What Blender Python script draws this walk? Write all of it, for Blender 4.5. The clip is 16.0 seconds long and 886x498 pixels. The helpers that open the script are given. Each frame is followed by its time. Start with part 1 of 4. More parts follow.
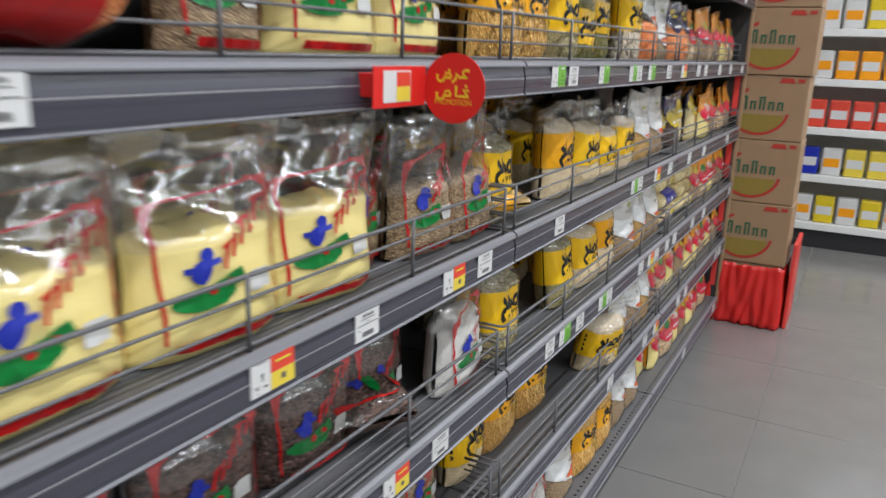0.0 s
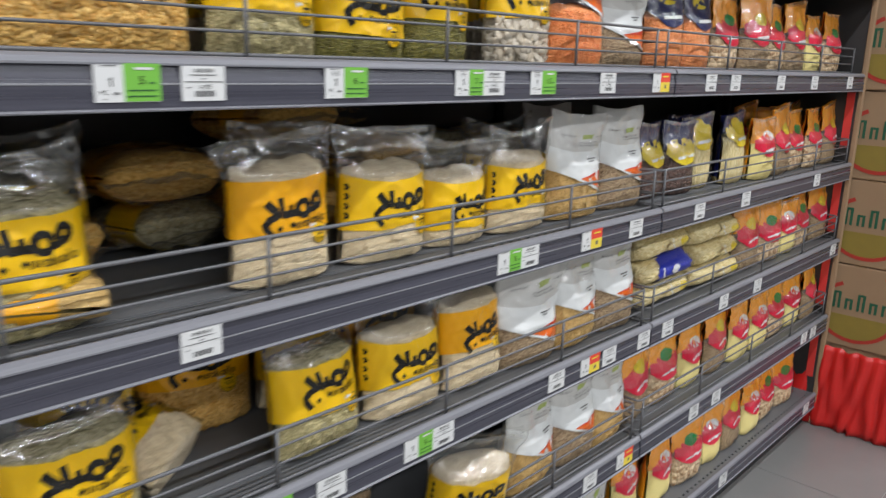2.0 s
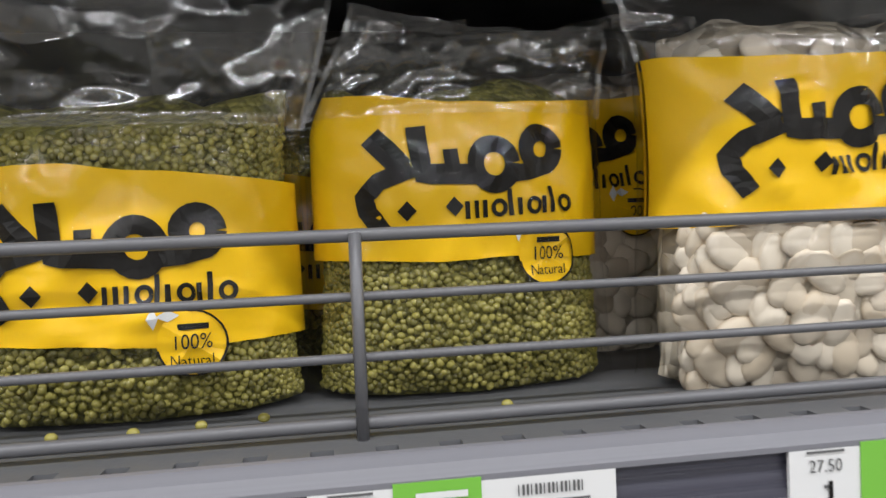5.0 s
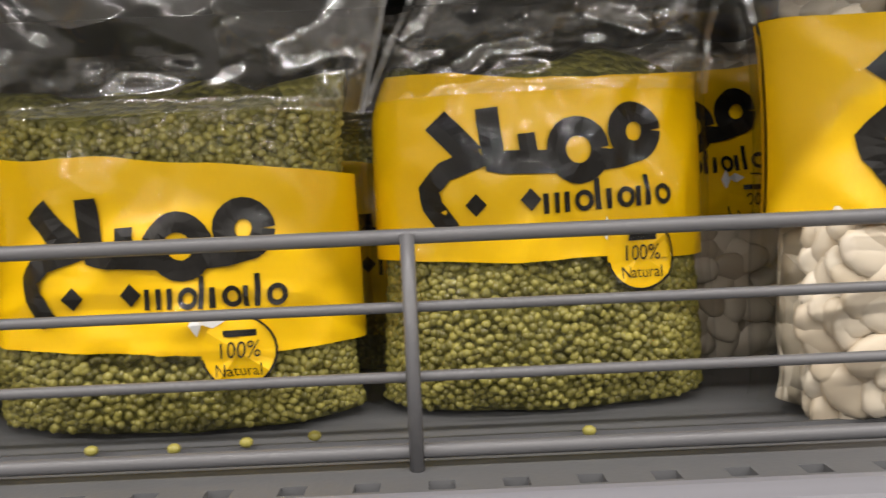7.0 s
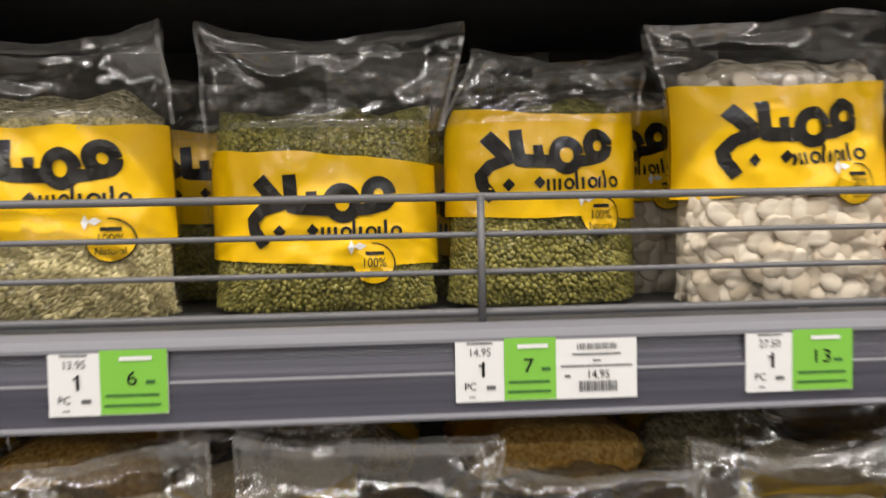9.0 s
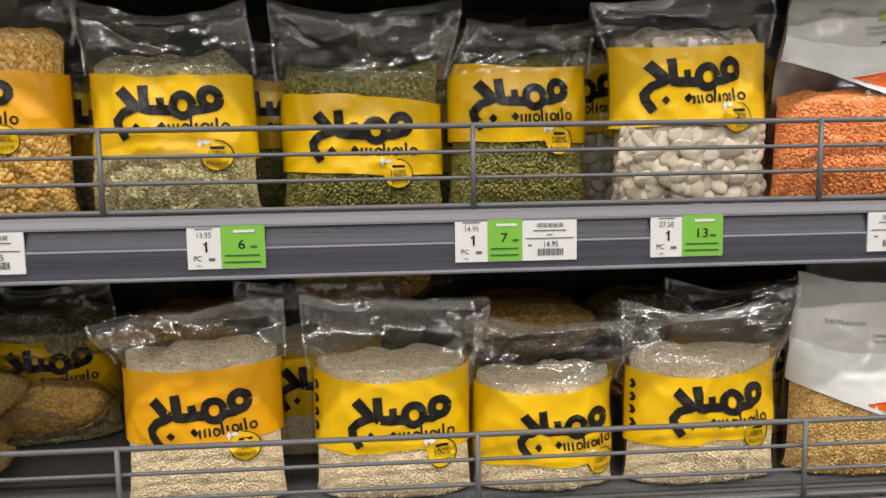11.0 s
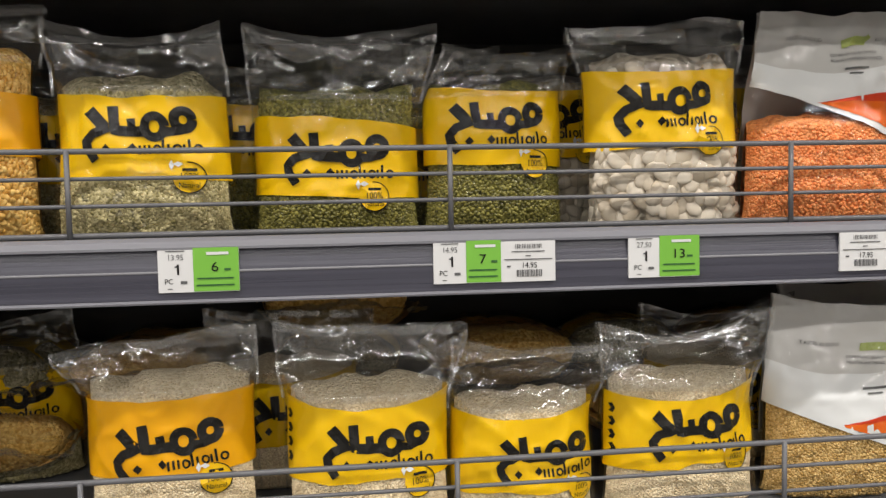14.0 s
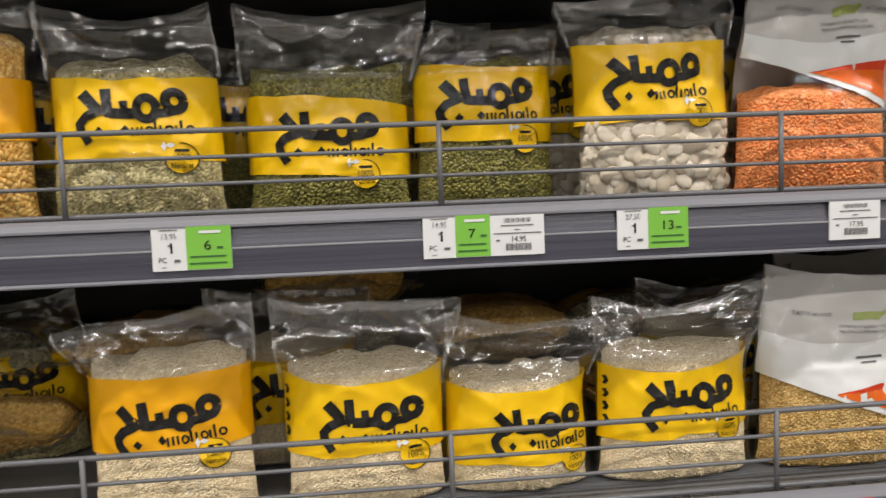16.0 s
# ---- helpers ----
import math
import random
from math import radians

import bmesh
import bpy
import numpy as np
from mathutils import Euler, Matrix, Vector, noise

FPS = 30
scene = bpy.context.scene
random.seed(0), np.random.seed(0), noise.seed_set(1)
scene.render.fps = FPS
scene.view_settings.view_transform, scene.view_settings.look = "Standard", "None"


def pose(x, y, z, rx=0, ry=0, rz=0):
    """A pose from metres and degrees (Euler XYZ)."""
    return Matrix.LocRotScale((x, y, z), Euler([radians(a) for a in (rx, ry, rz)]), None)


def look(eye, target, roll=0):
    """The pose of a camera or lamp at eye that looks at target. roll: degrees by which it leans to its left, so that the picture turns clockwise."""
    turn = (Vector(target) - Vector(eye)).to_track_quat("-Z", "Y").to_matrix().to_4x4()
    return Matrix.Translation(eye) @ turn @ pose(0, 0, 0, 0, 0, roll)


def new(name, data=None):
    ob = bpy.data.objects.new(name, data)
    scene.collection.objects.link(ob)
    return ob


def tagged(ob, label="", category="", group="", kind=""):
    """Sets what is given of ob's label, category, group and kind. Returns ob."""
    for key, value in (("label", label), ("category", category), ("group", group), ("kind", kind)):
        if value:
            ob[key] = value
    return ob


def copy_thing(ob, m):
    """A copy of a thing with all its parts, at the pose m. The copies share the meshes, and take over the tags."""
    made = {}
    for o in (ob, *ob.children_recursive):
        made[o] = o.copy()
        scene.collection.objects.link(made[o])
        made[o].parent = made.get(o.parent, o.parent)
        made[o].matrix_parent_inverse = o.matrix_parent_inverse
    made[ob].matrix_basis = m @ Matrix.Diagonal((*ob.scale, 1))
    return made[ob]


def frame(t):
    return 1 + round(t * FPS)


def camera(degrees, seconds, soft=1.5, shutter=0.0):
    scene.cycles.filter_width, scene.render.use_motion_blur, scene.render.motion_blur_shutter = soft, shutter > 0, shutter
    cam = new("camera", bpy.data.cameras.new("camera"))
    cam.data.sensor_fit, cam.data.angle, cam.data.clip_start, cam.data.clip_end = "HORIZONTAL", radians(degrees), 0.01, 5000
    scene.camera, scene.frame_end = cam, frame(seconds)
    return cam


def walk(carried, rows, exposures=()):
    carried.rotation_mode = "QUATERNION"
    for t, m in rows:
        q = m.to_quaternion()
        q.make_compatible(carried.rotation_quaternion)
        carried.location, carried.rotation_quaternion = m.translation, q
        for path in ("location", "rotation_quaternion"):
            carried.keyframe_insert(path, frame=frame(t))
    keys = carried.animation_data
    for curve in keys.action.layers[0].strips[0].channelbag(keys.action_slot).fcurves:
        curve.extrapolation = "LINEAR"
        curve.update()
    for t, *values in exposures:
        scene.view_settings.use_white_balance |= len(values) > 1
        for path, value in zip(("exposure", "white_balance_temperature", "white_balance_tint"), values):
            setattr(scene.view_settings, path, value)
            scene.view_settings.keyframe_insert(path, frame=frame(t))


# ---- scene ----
cam = camera(60.2, 16.0, soft=1.35, shutter=0.5)
EXPOSURE = -0.45
PATH = [
    (0, (-1.888, -0.518, 1.293), (-0.183, 0.397, 0.787), 1.9),
    (0.5, (-1.595, -0.52, 1.266), (0.025, 0.503, 0.693), 2.9),
    (1, (-1.318, -0.547, 1.29), (0.211, 0.617, 0.737), 1.5),
    (1.5, (-1.049, -0.708, 1.289), (0.388, 0.59, 0.788), 1.6),
    (2, (-0.849, -0.783, 1.28), (0.568, 0.545, 0.804), 1.6),
    (2.5, (-0.606, -0.77, 1.304), (0.848, 0.545, 0.91), 3.4),
    (3, (-0.406, -0.764, 1.319), (1.002, 0.622, 1.008), 2.6),
    (3.5, (-0.199, -0.739, 1.33), (0.873, 0.93, 1.082), 1.0),
    (4, (-0.065, -0.524, 1.316), (0.661, 1.335, 1.178), -1.2),
    (4.5, (-0.011, -0.313, 1.356), (0.448, 1.632, 1.284), -2.0),
    (7, (0.034, -0.229, 1.37), (0.037, 1.767, 1.244), -2.5),
    (7.5, (-0.004, -0.296, 1.355), (-0.129, 1.698, 1.274), -2.2),
    (8, (-0.043, -0.356, 1.354), (-0.097, 1.641, 1.253), -1.9),
    (8.5, (-0.044, -0.386, 1.35), (-0.005, 1.612, 1.28), -1.5),
    (9, (-0.038, -0.466, 1.344), (0.099, 1.527, 1.264), -1.1),
    (9.5, (-0.05, -0.612, 1.321), (0.02, 1.378, 1.14), -0.7),
    (10, (-0.056, -0.701, 1.329), (0.012, 1.285, 1.103), -1.0),
    (12.5, (-0.064, -0.695, 1.295), (0.17, 1.286, 1.151), -0.7),
    (13, (-0.07, -0.694, 1.298), (0.144, 1.291, 1.174), -0.9),
    (13.5, (-0.074, -0.689, 1.3), (0.141, 1.296, 1.184), -1.0),
    (14, (-0.07, -0.691, 1.301), (0.158, 1.293, 1.191), -1.2),
    (14.5, (-0.067, -0.689, 1.301), (0.189, 1.291, 1.191), -1.2),
    (15, (-0.054, -0.689, 1.3), (0.261, 1.282, 1.179), -1.8),
    (15.5, (-0.047, -0.693, 1.3), (0.232, 1.283, 1.161), -2.3),
    (16, (-0.051, -0.701, 1.292), (0.145, 1.284, 1.143), -2.2),
]
walk(cam, [(t, look(eye, target, roll)) for t, eye, target, roll in PATH], [(0, EXPOSURE - 0.16, 5850, 10), (2.5, EXPOSURE - 0.16, 5850, 10), (4.5, EXPOSURE - 0.12, 5900, 11), (7, EXPOSURE + 0.12, 6550, 13), (8.5, EXPOSURE + 0.08, 6550, 13), (10, EXPOSURE - 0.05, 6550, 13), (12.5, EXPOSURE - 0.18, 6450, 12), (16, EXPOSURE - 0.18, 6450, 12)])

# ---------------------------------------------------------------- light
world = bpy.data.worlds.new("shop_world")
scene.world = world
world.use_nodes = True
world.node_tree.nodes["Background"].inputs[0].default_value = (0.9, 0.95, 1.0, 1)
world.node_tree.nodes["Background"].inputs[1].default_value = 0.01


def strip_lamp(x, y, z, length, watts):
    data = bpy.data.lights.new("strip_lamp", "AREA")
    data.shape, data.size, data.size_y, data.energy = "RECTANGLE", length, 0.10, watts
    data.color = (1.0, 0.965, 0.91)
    ob = new("strip_lamp", data)
    ob.matrix_world = pose(x, y, z)
    return ob


CEILING = 3.3
LAMP_ROWS = ((-0.98, 235), (-3.1, 270), (-5.4, 260), (-7.8, 220))
LAMP_X = (-3.0, -1.0, 1.0, 3.0)
for row_y, watts in LAMP_ROWS:
    strip_lamp(0.5, row_y, CEILING - 0.09, 10.4, watts)


# ---------------------------------------------------------------- materials
def nodes_of(name):
    m = bpy.data.materials.new(name)
    m.use_nodes = True
    n, l = m.node_tree.nodes, m.node_tree.links
    return m, n, l, n["Principled BSDF"]


def surface(name, colour, rough=0.5, metal=0.0, vary=0.12, scale=30.0, bump=0.1, fine=400.0, coat=0.0, specular=0.5):
    """Painted, printed or moulded surface: broad stains, fine grain, light relief."""
    m, n, l, p = nodes_of(name)
    at = n.new("ShaderNodeTexCoord")
    broad = n.new("ShaderNodeTexNoise")
    broad.inputs["Scale"].default_value, broad.inputs["Detail"].default_value = scale, 4
    grain = n.new("ShaderNodeTexNoise")
    grain.inputs["Scale"].default_value, grain.inputs["Detail"].default_value = fine, 2
    l.new(at.outputs["Object"], broad.inputs["Vector"])
    l.new(at.outputs["Object"], grain.inputs["Vector"])
    mix = n.new("ShaderNodeMix")
    mix.data_type = "RGBA"
    mix.inputs["A"].default_value = (*[c * (1 - vary) for c in colour], 1)
    mix.inputs["B"].default_value = (*[min(1, c * (1 + vary)) for c in colour], 1)
    l.new(broad.outputs["Fac"], mix.inputs["Factor"])
    l.new(mix.outputs["Result"], p.inputs["Base Color"])
    gloss = n.new("ShaderNodeMapRange")
    gloss.inputs["To Min"].default_value, gloss.inputs["To Max"].default_value = max(0.03, rough - 0.1), min(1, rough + 0.1)
    l.new(broad.outputs["Fac"], gloss.inputs["Value"])
    l.new(gloss.outputs["Result"], p.inputs["Roughness"])
    lift = n.new("ShaderNodeBump")
    lift.inputs["Strength"].default_value, lift.inputs["Distance"].default_value = bump, 0.002
    l.new(grain.outputs["Fac"], lift.inputs["Height"])
    l.new(lift.outputs["Normal"], p.inputs["Normal"])
    p.inputs["Metallic"].default_value, p.inputs["Coat Weight"].default_value = metal, coat
    p.inputs["Specular IOR Level"].default_value = specular
    return m


def printed(name, colour, rough=0.30, crease=0.45):
    """Ink printed on thin plastic film, with soft creases."""
    m, n, l, p = nodes_of(name)
    at = n.new("ShaderNodeTexCoord")
    fold = n.new("ShaderNodeTexNoise")
    fold.inputs["Scale"].default_value, fold.inputs["Detail"].default_value, fold.inputs["Distortion"].default_value = 24, 2, 0.5
    l.new(at.outputs["Object"], fold.inputs["Vector"])
    mix = n.new("ShaderNodeMix")
    mix.data_type = "RGBA"
    mix.inputs["A"].default_value = (*[c * 0.93 for c in colour], 1)
    mix.inputs["B"].default_value = (*[min(1, c * 1.06) for c in colour], 1)
    l.new(fold.outputs["Fac"], mix.inputs["Factor"])
    l.new(mix.outputs["Result"], p.inputs["Base Color"])
    lift = n.new("ShaderNodeBump")
    lift.inputs["Strength"].default_value, lift.inputs["Distance"].default_value = crease, 0.0042
    l.new(fold.outputs["Fac"], lift.inputs["Height"])
    l.new(lift.outputs["Normal"], p.inputs["Normal"])
    p.inputs["Roughness"].default_value, p.inputs["Specular IOR Level"].default_value = rough, 0.25
    return m


def clear_film(name, haze=0.030, crease=1.0, least=0.13, tint=(0.97, 0.97, 0.96), rough=0.075):
    """Thin clear plastic: lets the light through, shines along its folds."""
    m, n, l, p = nodes_of(name)
    n.remove(p)
    at = n.new("ShaderNodeTexCoord")
    soft = n.new("ShaderNodeTexNoise")
    soft.inputs["Scale"].default_value, soft.inputs["Detail"].default_value, soft.inputs["Distortion"].default_value = 42, 1.5, 0.6
    l.new(at.outputs["Object"], soft.inputs["Vector"])
    lift = n.new("ShaderNodeBump")
    lift.inputs["Strength"].default_value, lift.inputs["Distance"].default_value = crease * 0.7, 0.0032
    l.new(soft.outputs["Fac"], lift.inputs["Height"])
    edge, power, shine = n.new("ShaderNodeLayerWeight"), n.new("ShaderNodeMath"), n.new("ShaderNodeMapRange")
    edge.inputs["Blend"].default_value = 0.5
    l.new(lift.outputs["Normal"], edge.inputs["Normal"])
    power.operation = "POWER"
    power.inputs[1].default_value = 3.5
    l.new(edge.outputs["Facing"], power.inputs[0])
    l.new(power.outputs[0], shine.inputs["Value"])
    shine.inputs["To Min"].default_value, shine.inputs["To Max"].default_value = least, 0.45
    clear, gloss, milk = n.new("ShaderNodeBsdfTransparent"), n.new("ShaderNodeBsdfGlossy"), n.new("ShaderNodeBsdfDiffuse")
    clear.inputs["Color"].default_value = (*tint, 1)
    gloss.inputs["Roughness"].default_value = rough
    milk.inputs["Color"].default_value = (0.75, 0.74, 0.70, 1)
    l.new(lift.outputs["Normal"], gloss.inputs["Normal"])
    one, two = n.new("ShaderNodeMixShader"), n.new("ShaderNodeMixShader")
    l.new(shine.outputs["Result"], one.inputs[0])
    l.new(clear.outputs["BSDF"], one.inputs[1])
    l.new(gloss.outputs["BSDF"], one.inputs[2])
    two.inputs[0].default_value = haze
    l.new(one.outputs["Shader"], two.inputs[1])
    l.new(milk.outputs["BSDF"], two.inputs[2])
    l.new(two.outputs["Shader"], n["Material Output"].inputs["Surface"])
    return m


def grains(name, dark, light, per_metre, rough=0.6, stretch=1.0, relief=1.0):
    """A mass of small seeds or flakes, each with its own tone and rounded edge."""
    m, n, l, p = nodes_of(name)
    at, size = n.new("ShaderNodeTexCoord"), n.new("ShaderNodeMapping")
    size.inputs["Scale"].default_value = (1, 1, stretch)
    cells, edge = n.new("ShaderNodeTexVoronoi"), n.new("ShaderNodeTexVoronoi")
    cells.inputs["Scale"].default_value = edge.inputs["Scale"].default_value = per_metre
    l.new(at.outputs["Object"], size.inputs["Vector"])
    l.new(size.outputs["Vector"], cells.inputs["Vector"])
    l.new(size.outputs["Vector"], edge.inputs["Vector"])
    tone = n.new("ShaderNodeSeparateColor")
    l.new(cells.outputs["Color"], tone.inputs["Color"])
    mix = n.new("ShaderNodeMix")
    mix.data_type = "RGBA"
    mix.inputs["A"].default_value, mix.inputs["B"].default_value = (*dark, 1), (*light, 1)
    l.new(tone.outputs["Red"], mix.inputs["Factor"])
    l.new(mix.outputs["Result"], p.inputs["Base Color"])
    lift = n.new("ShaderNodeBump")
    lift.invert = True
    lift.inputs["Strength"].default_value, lift.inputs["Distance"].default_value = relief, 0.6 / per_metre
    l.new(edge.outputs["Distance"], lift.inputs["Height"])
    l.new(lift.outputs["Normal"], p.inputs["Normal"])
    p.inputs["Roughness"].default_value = rough
    return m


def seeds(name, dark, light, rough=0.4):
    """Single seeds: each island takes its own tone."""
    m, n, l, p = nodes_of(name)
    geo, mix = n.new("ShaderNodeNewGeometry"), n.new("ShaderNodeMix")
    mix.data_type = "RGBA"
    mix.inputs["A"].default_value, mix.inputs["B"].default_value = (*dark, 1), (*light, 1)
    l.new(geo.outputs["Random Per Island"], mix.inputs["Factor"])
    l.new(mix.outputs["Result"], p.inputs["Base Color"])
    p.inputs["Roughness"].default_value = rough
    return m


def streaked(name, dark, light, rough):
    """Extruded plastic with long fine streaks and scuffs along x."""
    m, n, l, p = nodes_of(name)
    at, size, streak = n.new("ShaderNodeTexCoord"), n.new("ShaderNodeMapping"), n.new("ShaderNodeTexNoise")
    size.inputs["Scale"].default_value = (1.2, 60, 160)
    streak.inputs["Scale"].default_value, streak.inputs["Detail"].default_value = 1.0, 4
    mix, gloss, lift = n.new("ShaderNodeMix"), n.new("ShaderNodeMapRange"), n.new("ShaderNodeBump")
    mix.data_type = "RGBA"
    mix.inputs["A"].default_value, mix.inputs["B"].default_value = (*dark, 1), (*light, 1)
    gloss.inputs["To Min"].default_value, gloss.inputs["To Max"].default_value = rough - 0.06, rough + 0.12
    lift.inputs["Strength"].default_value, lift.inputs["Distance"].default_value = 0.25, 0.002
    l.new(at.outputs["Object"], size.inputs["Vector"])
    l.new(size.outputs["Vector"], streak.inputs["Vector"])
    l.new(streak.outputs["Fac"], mix.inputs["Factor"])
    l.new(streak.outputs["Fac"], gloss.inputs["Value"])
    l.new(streak.outputs["Fac"], lift.inputs["Height"])
    l.new(mix.outputs["Result"], p.inputs["Base Color"])
    l.new(gloss.outputs["Result"], p.inputs["Roughness"])
    l.new(lift.outputs["Normal"], p.inputs["Normal"])
    return m


FILM = clear_film("clear_plastic_film", 0.016, 0.25, 0.15, rough=0.11)
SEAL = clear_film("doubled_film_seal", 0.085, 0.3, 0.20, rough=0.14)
TIGHT_FILM = clear_film("tight_plastic_film", 0.002, 0.25, 0.016, rough=0.10)
YELLOW = printed("yellow_print", (0.86, 0.525, 0.001))
AMBER = printed("amber_print", (0.84, 0.40, 0.001))
INK = surface("black_ink", (0.010, 0.009, 0.008), 0.45, vary=0.05, bump=0.02, specular=0.2)
GREY_INK = surface("grey_ink", (0.10, 0.10, 0.10), 0.5, vary=0.05, bump=0.02)
LEAF_INK = surface("pale_leaf_ink", (0.32, 0.38, 0.10), 0.5, vary=0.25, bump=0.02)
GREEN_INK = surface("green_ink", (0.02, 0.10, 0.02), 0.5, vary=0.05, bump=0.02)
WHITE_PRINT = printed("white_print", (0.72, 0.73, 0.73))
SILVER = printed("silver_grey_print", (0.54, 0.53, 0.51), rough=0.28)
ORANGE = printed("orange_print", (0.75, 0.14, 0.012))
RUST = printed("red_orange_print", (0.60, 0.05, 0.015))
RED = printed("red_print", (0.55, 0.010, 0.010))
GREEN = printed("green_print", (0.01, 0.22, 0.04))
BLUE = printed("blue_print", (0.02, 0.035, 0.40))
NAVY = printed("navy_print", (0.010, 0.014, 0.085))
GOLD = printed("golden_orange_print", (0.90, 0.36, 0.01))
LEMON = printed("lemon_print", (0.72, 0.55, 0.02))
CRIMSON = printed("crimson_print", (0.70, 0.022, 0.06))

MUNG_MASS = grains("mung_bean_mass", (0.085, 0.082, 0.014), (0.24, 0.22, 0.045), 230)
MUNG = seeds("mung_beans", (0.11, 0.10, 0.018), (0.32, 0.285, 0.065), 0.35)
# Lima filling behind the single beans: shade of the gaps put into its colour.
LIMA_SHADED_MASS = grains("shaded_lima_bean_mass", (0.30, 0.25, 0.18), (0.58, 0.52, 0.42), 90)
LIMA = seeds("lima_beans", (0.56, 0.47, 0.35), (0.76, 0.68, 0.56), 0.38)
OATS = grains("rolled_oats", (0.20, 0.175, 0.075), (0.50, 0.44, 0.28), 260, stretch=1.2, relief=1.5)
BARLEY = grains("pearl_grain", (0.67, 0.53, 0.33), (0.94, 0.82, 0.60), 400, stretch=1.3, relief=1.6)
FLAKES = grains("golden_flakes", (0.55, 0.27, 0.03), (0.88, 0.58, 0.17), 260)
LENTIL_MASS = grains("red_lentil_mass", (0.72, 0.20, 0.05), (0.95, 0.38, 0.13), 260)
LENTIL = seeds("red_lentils", (0.84, 0.25, 0.06), (1.0, 0.42, 0.15), 0.45)
BULGUR = grains("coarse_bulgur", (0.38, 0.22, 0.05), (0.78, 0.55, 0.22), 420)
GRAIN_SEED = seeds("pearl_grain_seeds", (0.68, 0.53, 0.32), (0.97, 0.84, 0.59), 0.5)
OAT_FLAKE = seeds("oat_flakes", (0.26, 0.22, 0.08), (0.66, 0.57, 0.31), 0.55)
BULGUR_SEED = seeds("bulgur_seeds", (0.42, 0.24, 0.05), (0.82, 0.58, 0.24), 0.5)
FLAKE = seeds("golden_flake_bits", (0.60, 0.30, 0.04), (0.92, 0.62, 0.20), 0.5)
PALE_FLOUR = grains("pale_yellow_semolina", (0.86, 0.70, 0.24), (0.93, 0.80, 0.34), 900, relief=0.25)
BROWN = grains("brown_grain", (0.20, 0.12, 0.06), (0.52, 0.38, 0.22), 260, stretch=1.4)
DARK_BEANS = grains("dark_beans", (0.035, 0.02, 0.015), (0.16, 0.09, 0.07), 160)
WHITE_RICE = grains("white_rice", (0.66, 0.64, 0.60), (0.86, 0.85, 0.82), 420, stretch=1.5)
NUTS = grains("mixed_nuts", (0.40, 0.24, 0.12), (0.78, 0.60, 0.38), 95)
VERMICELLI = grains("vermicelli", (0.62, 0.48, 0.20), (0.84, 0.72, 0.40), 240, stretch=0.3)

DECK = surface("grey_shelf_paint", (0.115, 0.117, 0.122), 0.48, vary=0.10, bump=0.06)
RAIL_FACE = streaked("slate_rail_plastic", (0.030, 0.030, 0.042), (0.076, 0.075, 0.098), 0.26)
RAIL_LIP = streaked("pale_rail_lip", (0.155, 0.155, 0.175), (0.225, 0.225, 0.245), 0.34)
RAIL_EDGE = surface("light_grey_rail_edge", (0.22, 0.22, 0.235), 0.35, vary=0.08, bump=0.03)
WIRE = surface("grey_wire_coating", (0.12, 0.12, 0.126), 0.38, vary=0.10, bump=0.05)
PANEL = surface("dark_back_panel", (0.035, 0.033, 0.032), 0.55, vary=0.2, bump=0.08)
CARD = surface("white_label_card", (0.66, 0.66, 0.65), 0.45, vary=0.03, bump=0.01)
CARD_GREEN = surface("lime_label_card", (0.17, 0.44, 0.045), 0.45, vary=0.04, bump=0.01)
CARD_RED = surface("red_label_card", (0.70, 0.06, 0.03), 0.45, vary=0.04, bump=0.01)
CARD_YELLOW = surface("yellow_label_card", (0.75, 0.58, 0.05), 0.45, vary=0.04, bump=0.01)
TAG_RED = surface("promotion_red", (0.68, 0.02, 0.015), 0.35, vary=0.04, bump=0.01)
TAG_YELLOW = surface("promotion_yellow", (0.85, 0.55, 0.02), 0.4, vary=0.03, bump=0.01)
CARTON = surface("brown_cardboard", (0.33, 0.215, 0.12), 0.8, vary=0.16, scale=9, bump=0.2, fine=260)
CARTON_RED = surface("carton_red_ink", (0.42, 0.035, 0.02), 0.75, vary=0.12)
CARTON_OLIVE = surface("carton_olive_ink", (0.26, 0.19, 0.03), 0.75, vary=0.12)
CARTON_GREEN = surface("carton_green_ink", (0.02, 0.10, 0.05), 0.75, vary=0.12)
TAPE = surface("packing_tape", (0.36, 0.25, 0.14), 0.25, vary=0.08)
SATIN = surface("red_satin", (0.60, 0.018, 0.014), 0.33, vary=0.15, scale=14, bump=0.1, fine=900)
RED_BOARD = surface("red_painted_board", (0.66, 0.05, 0.04), 0.4, vary=0.06)
TILE = surface("grey_floor_tile", (0.20, 0.196, 0.187), 0.20, vary=0.10, scale=6, bump=0.03)
GROUT = surface("pale_grout", (0.30, 0.29, 0.28), 0.8, vary=0.15)
PLASTER = surface("plain_wall_paint", (0.32, 0.31, 0.295), 0.7, vary=0.05, scale=3)
CEIL = surface("ceiling_paint", (0.40, 0.40, 0.385), 0.8, vary=0.05, scale=3)
WHITE_METAL = surface("white_shelf_paint", (0.78, 0.78, 0.76), 0.4, vary=0.04)
BLACK_KICK = surface("black_plinth", (0.02, 0.02, 0.022), 0.5, vary=0.2)
LAMP_GLASS = surface("lamp_housing", (0.75, 0.75, 0.74), 0.4, vary=0.03)


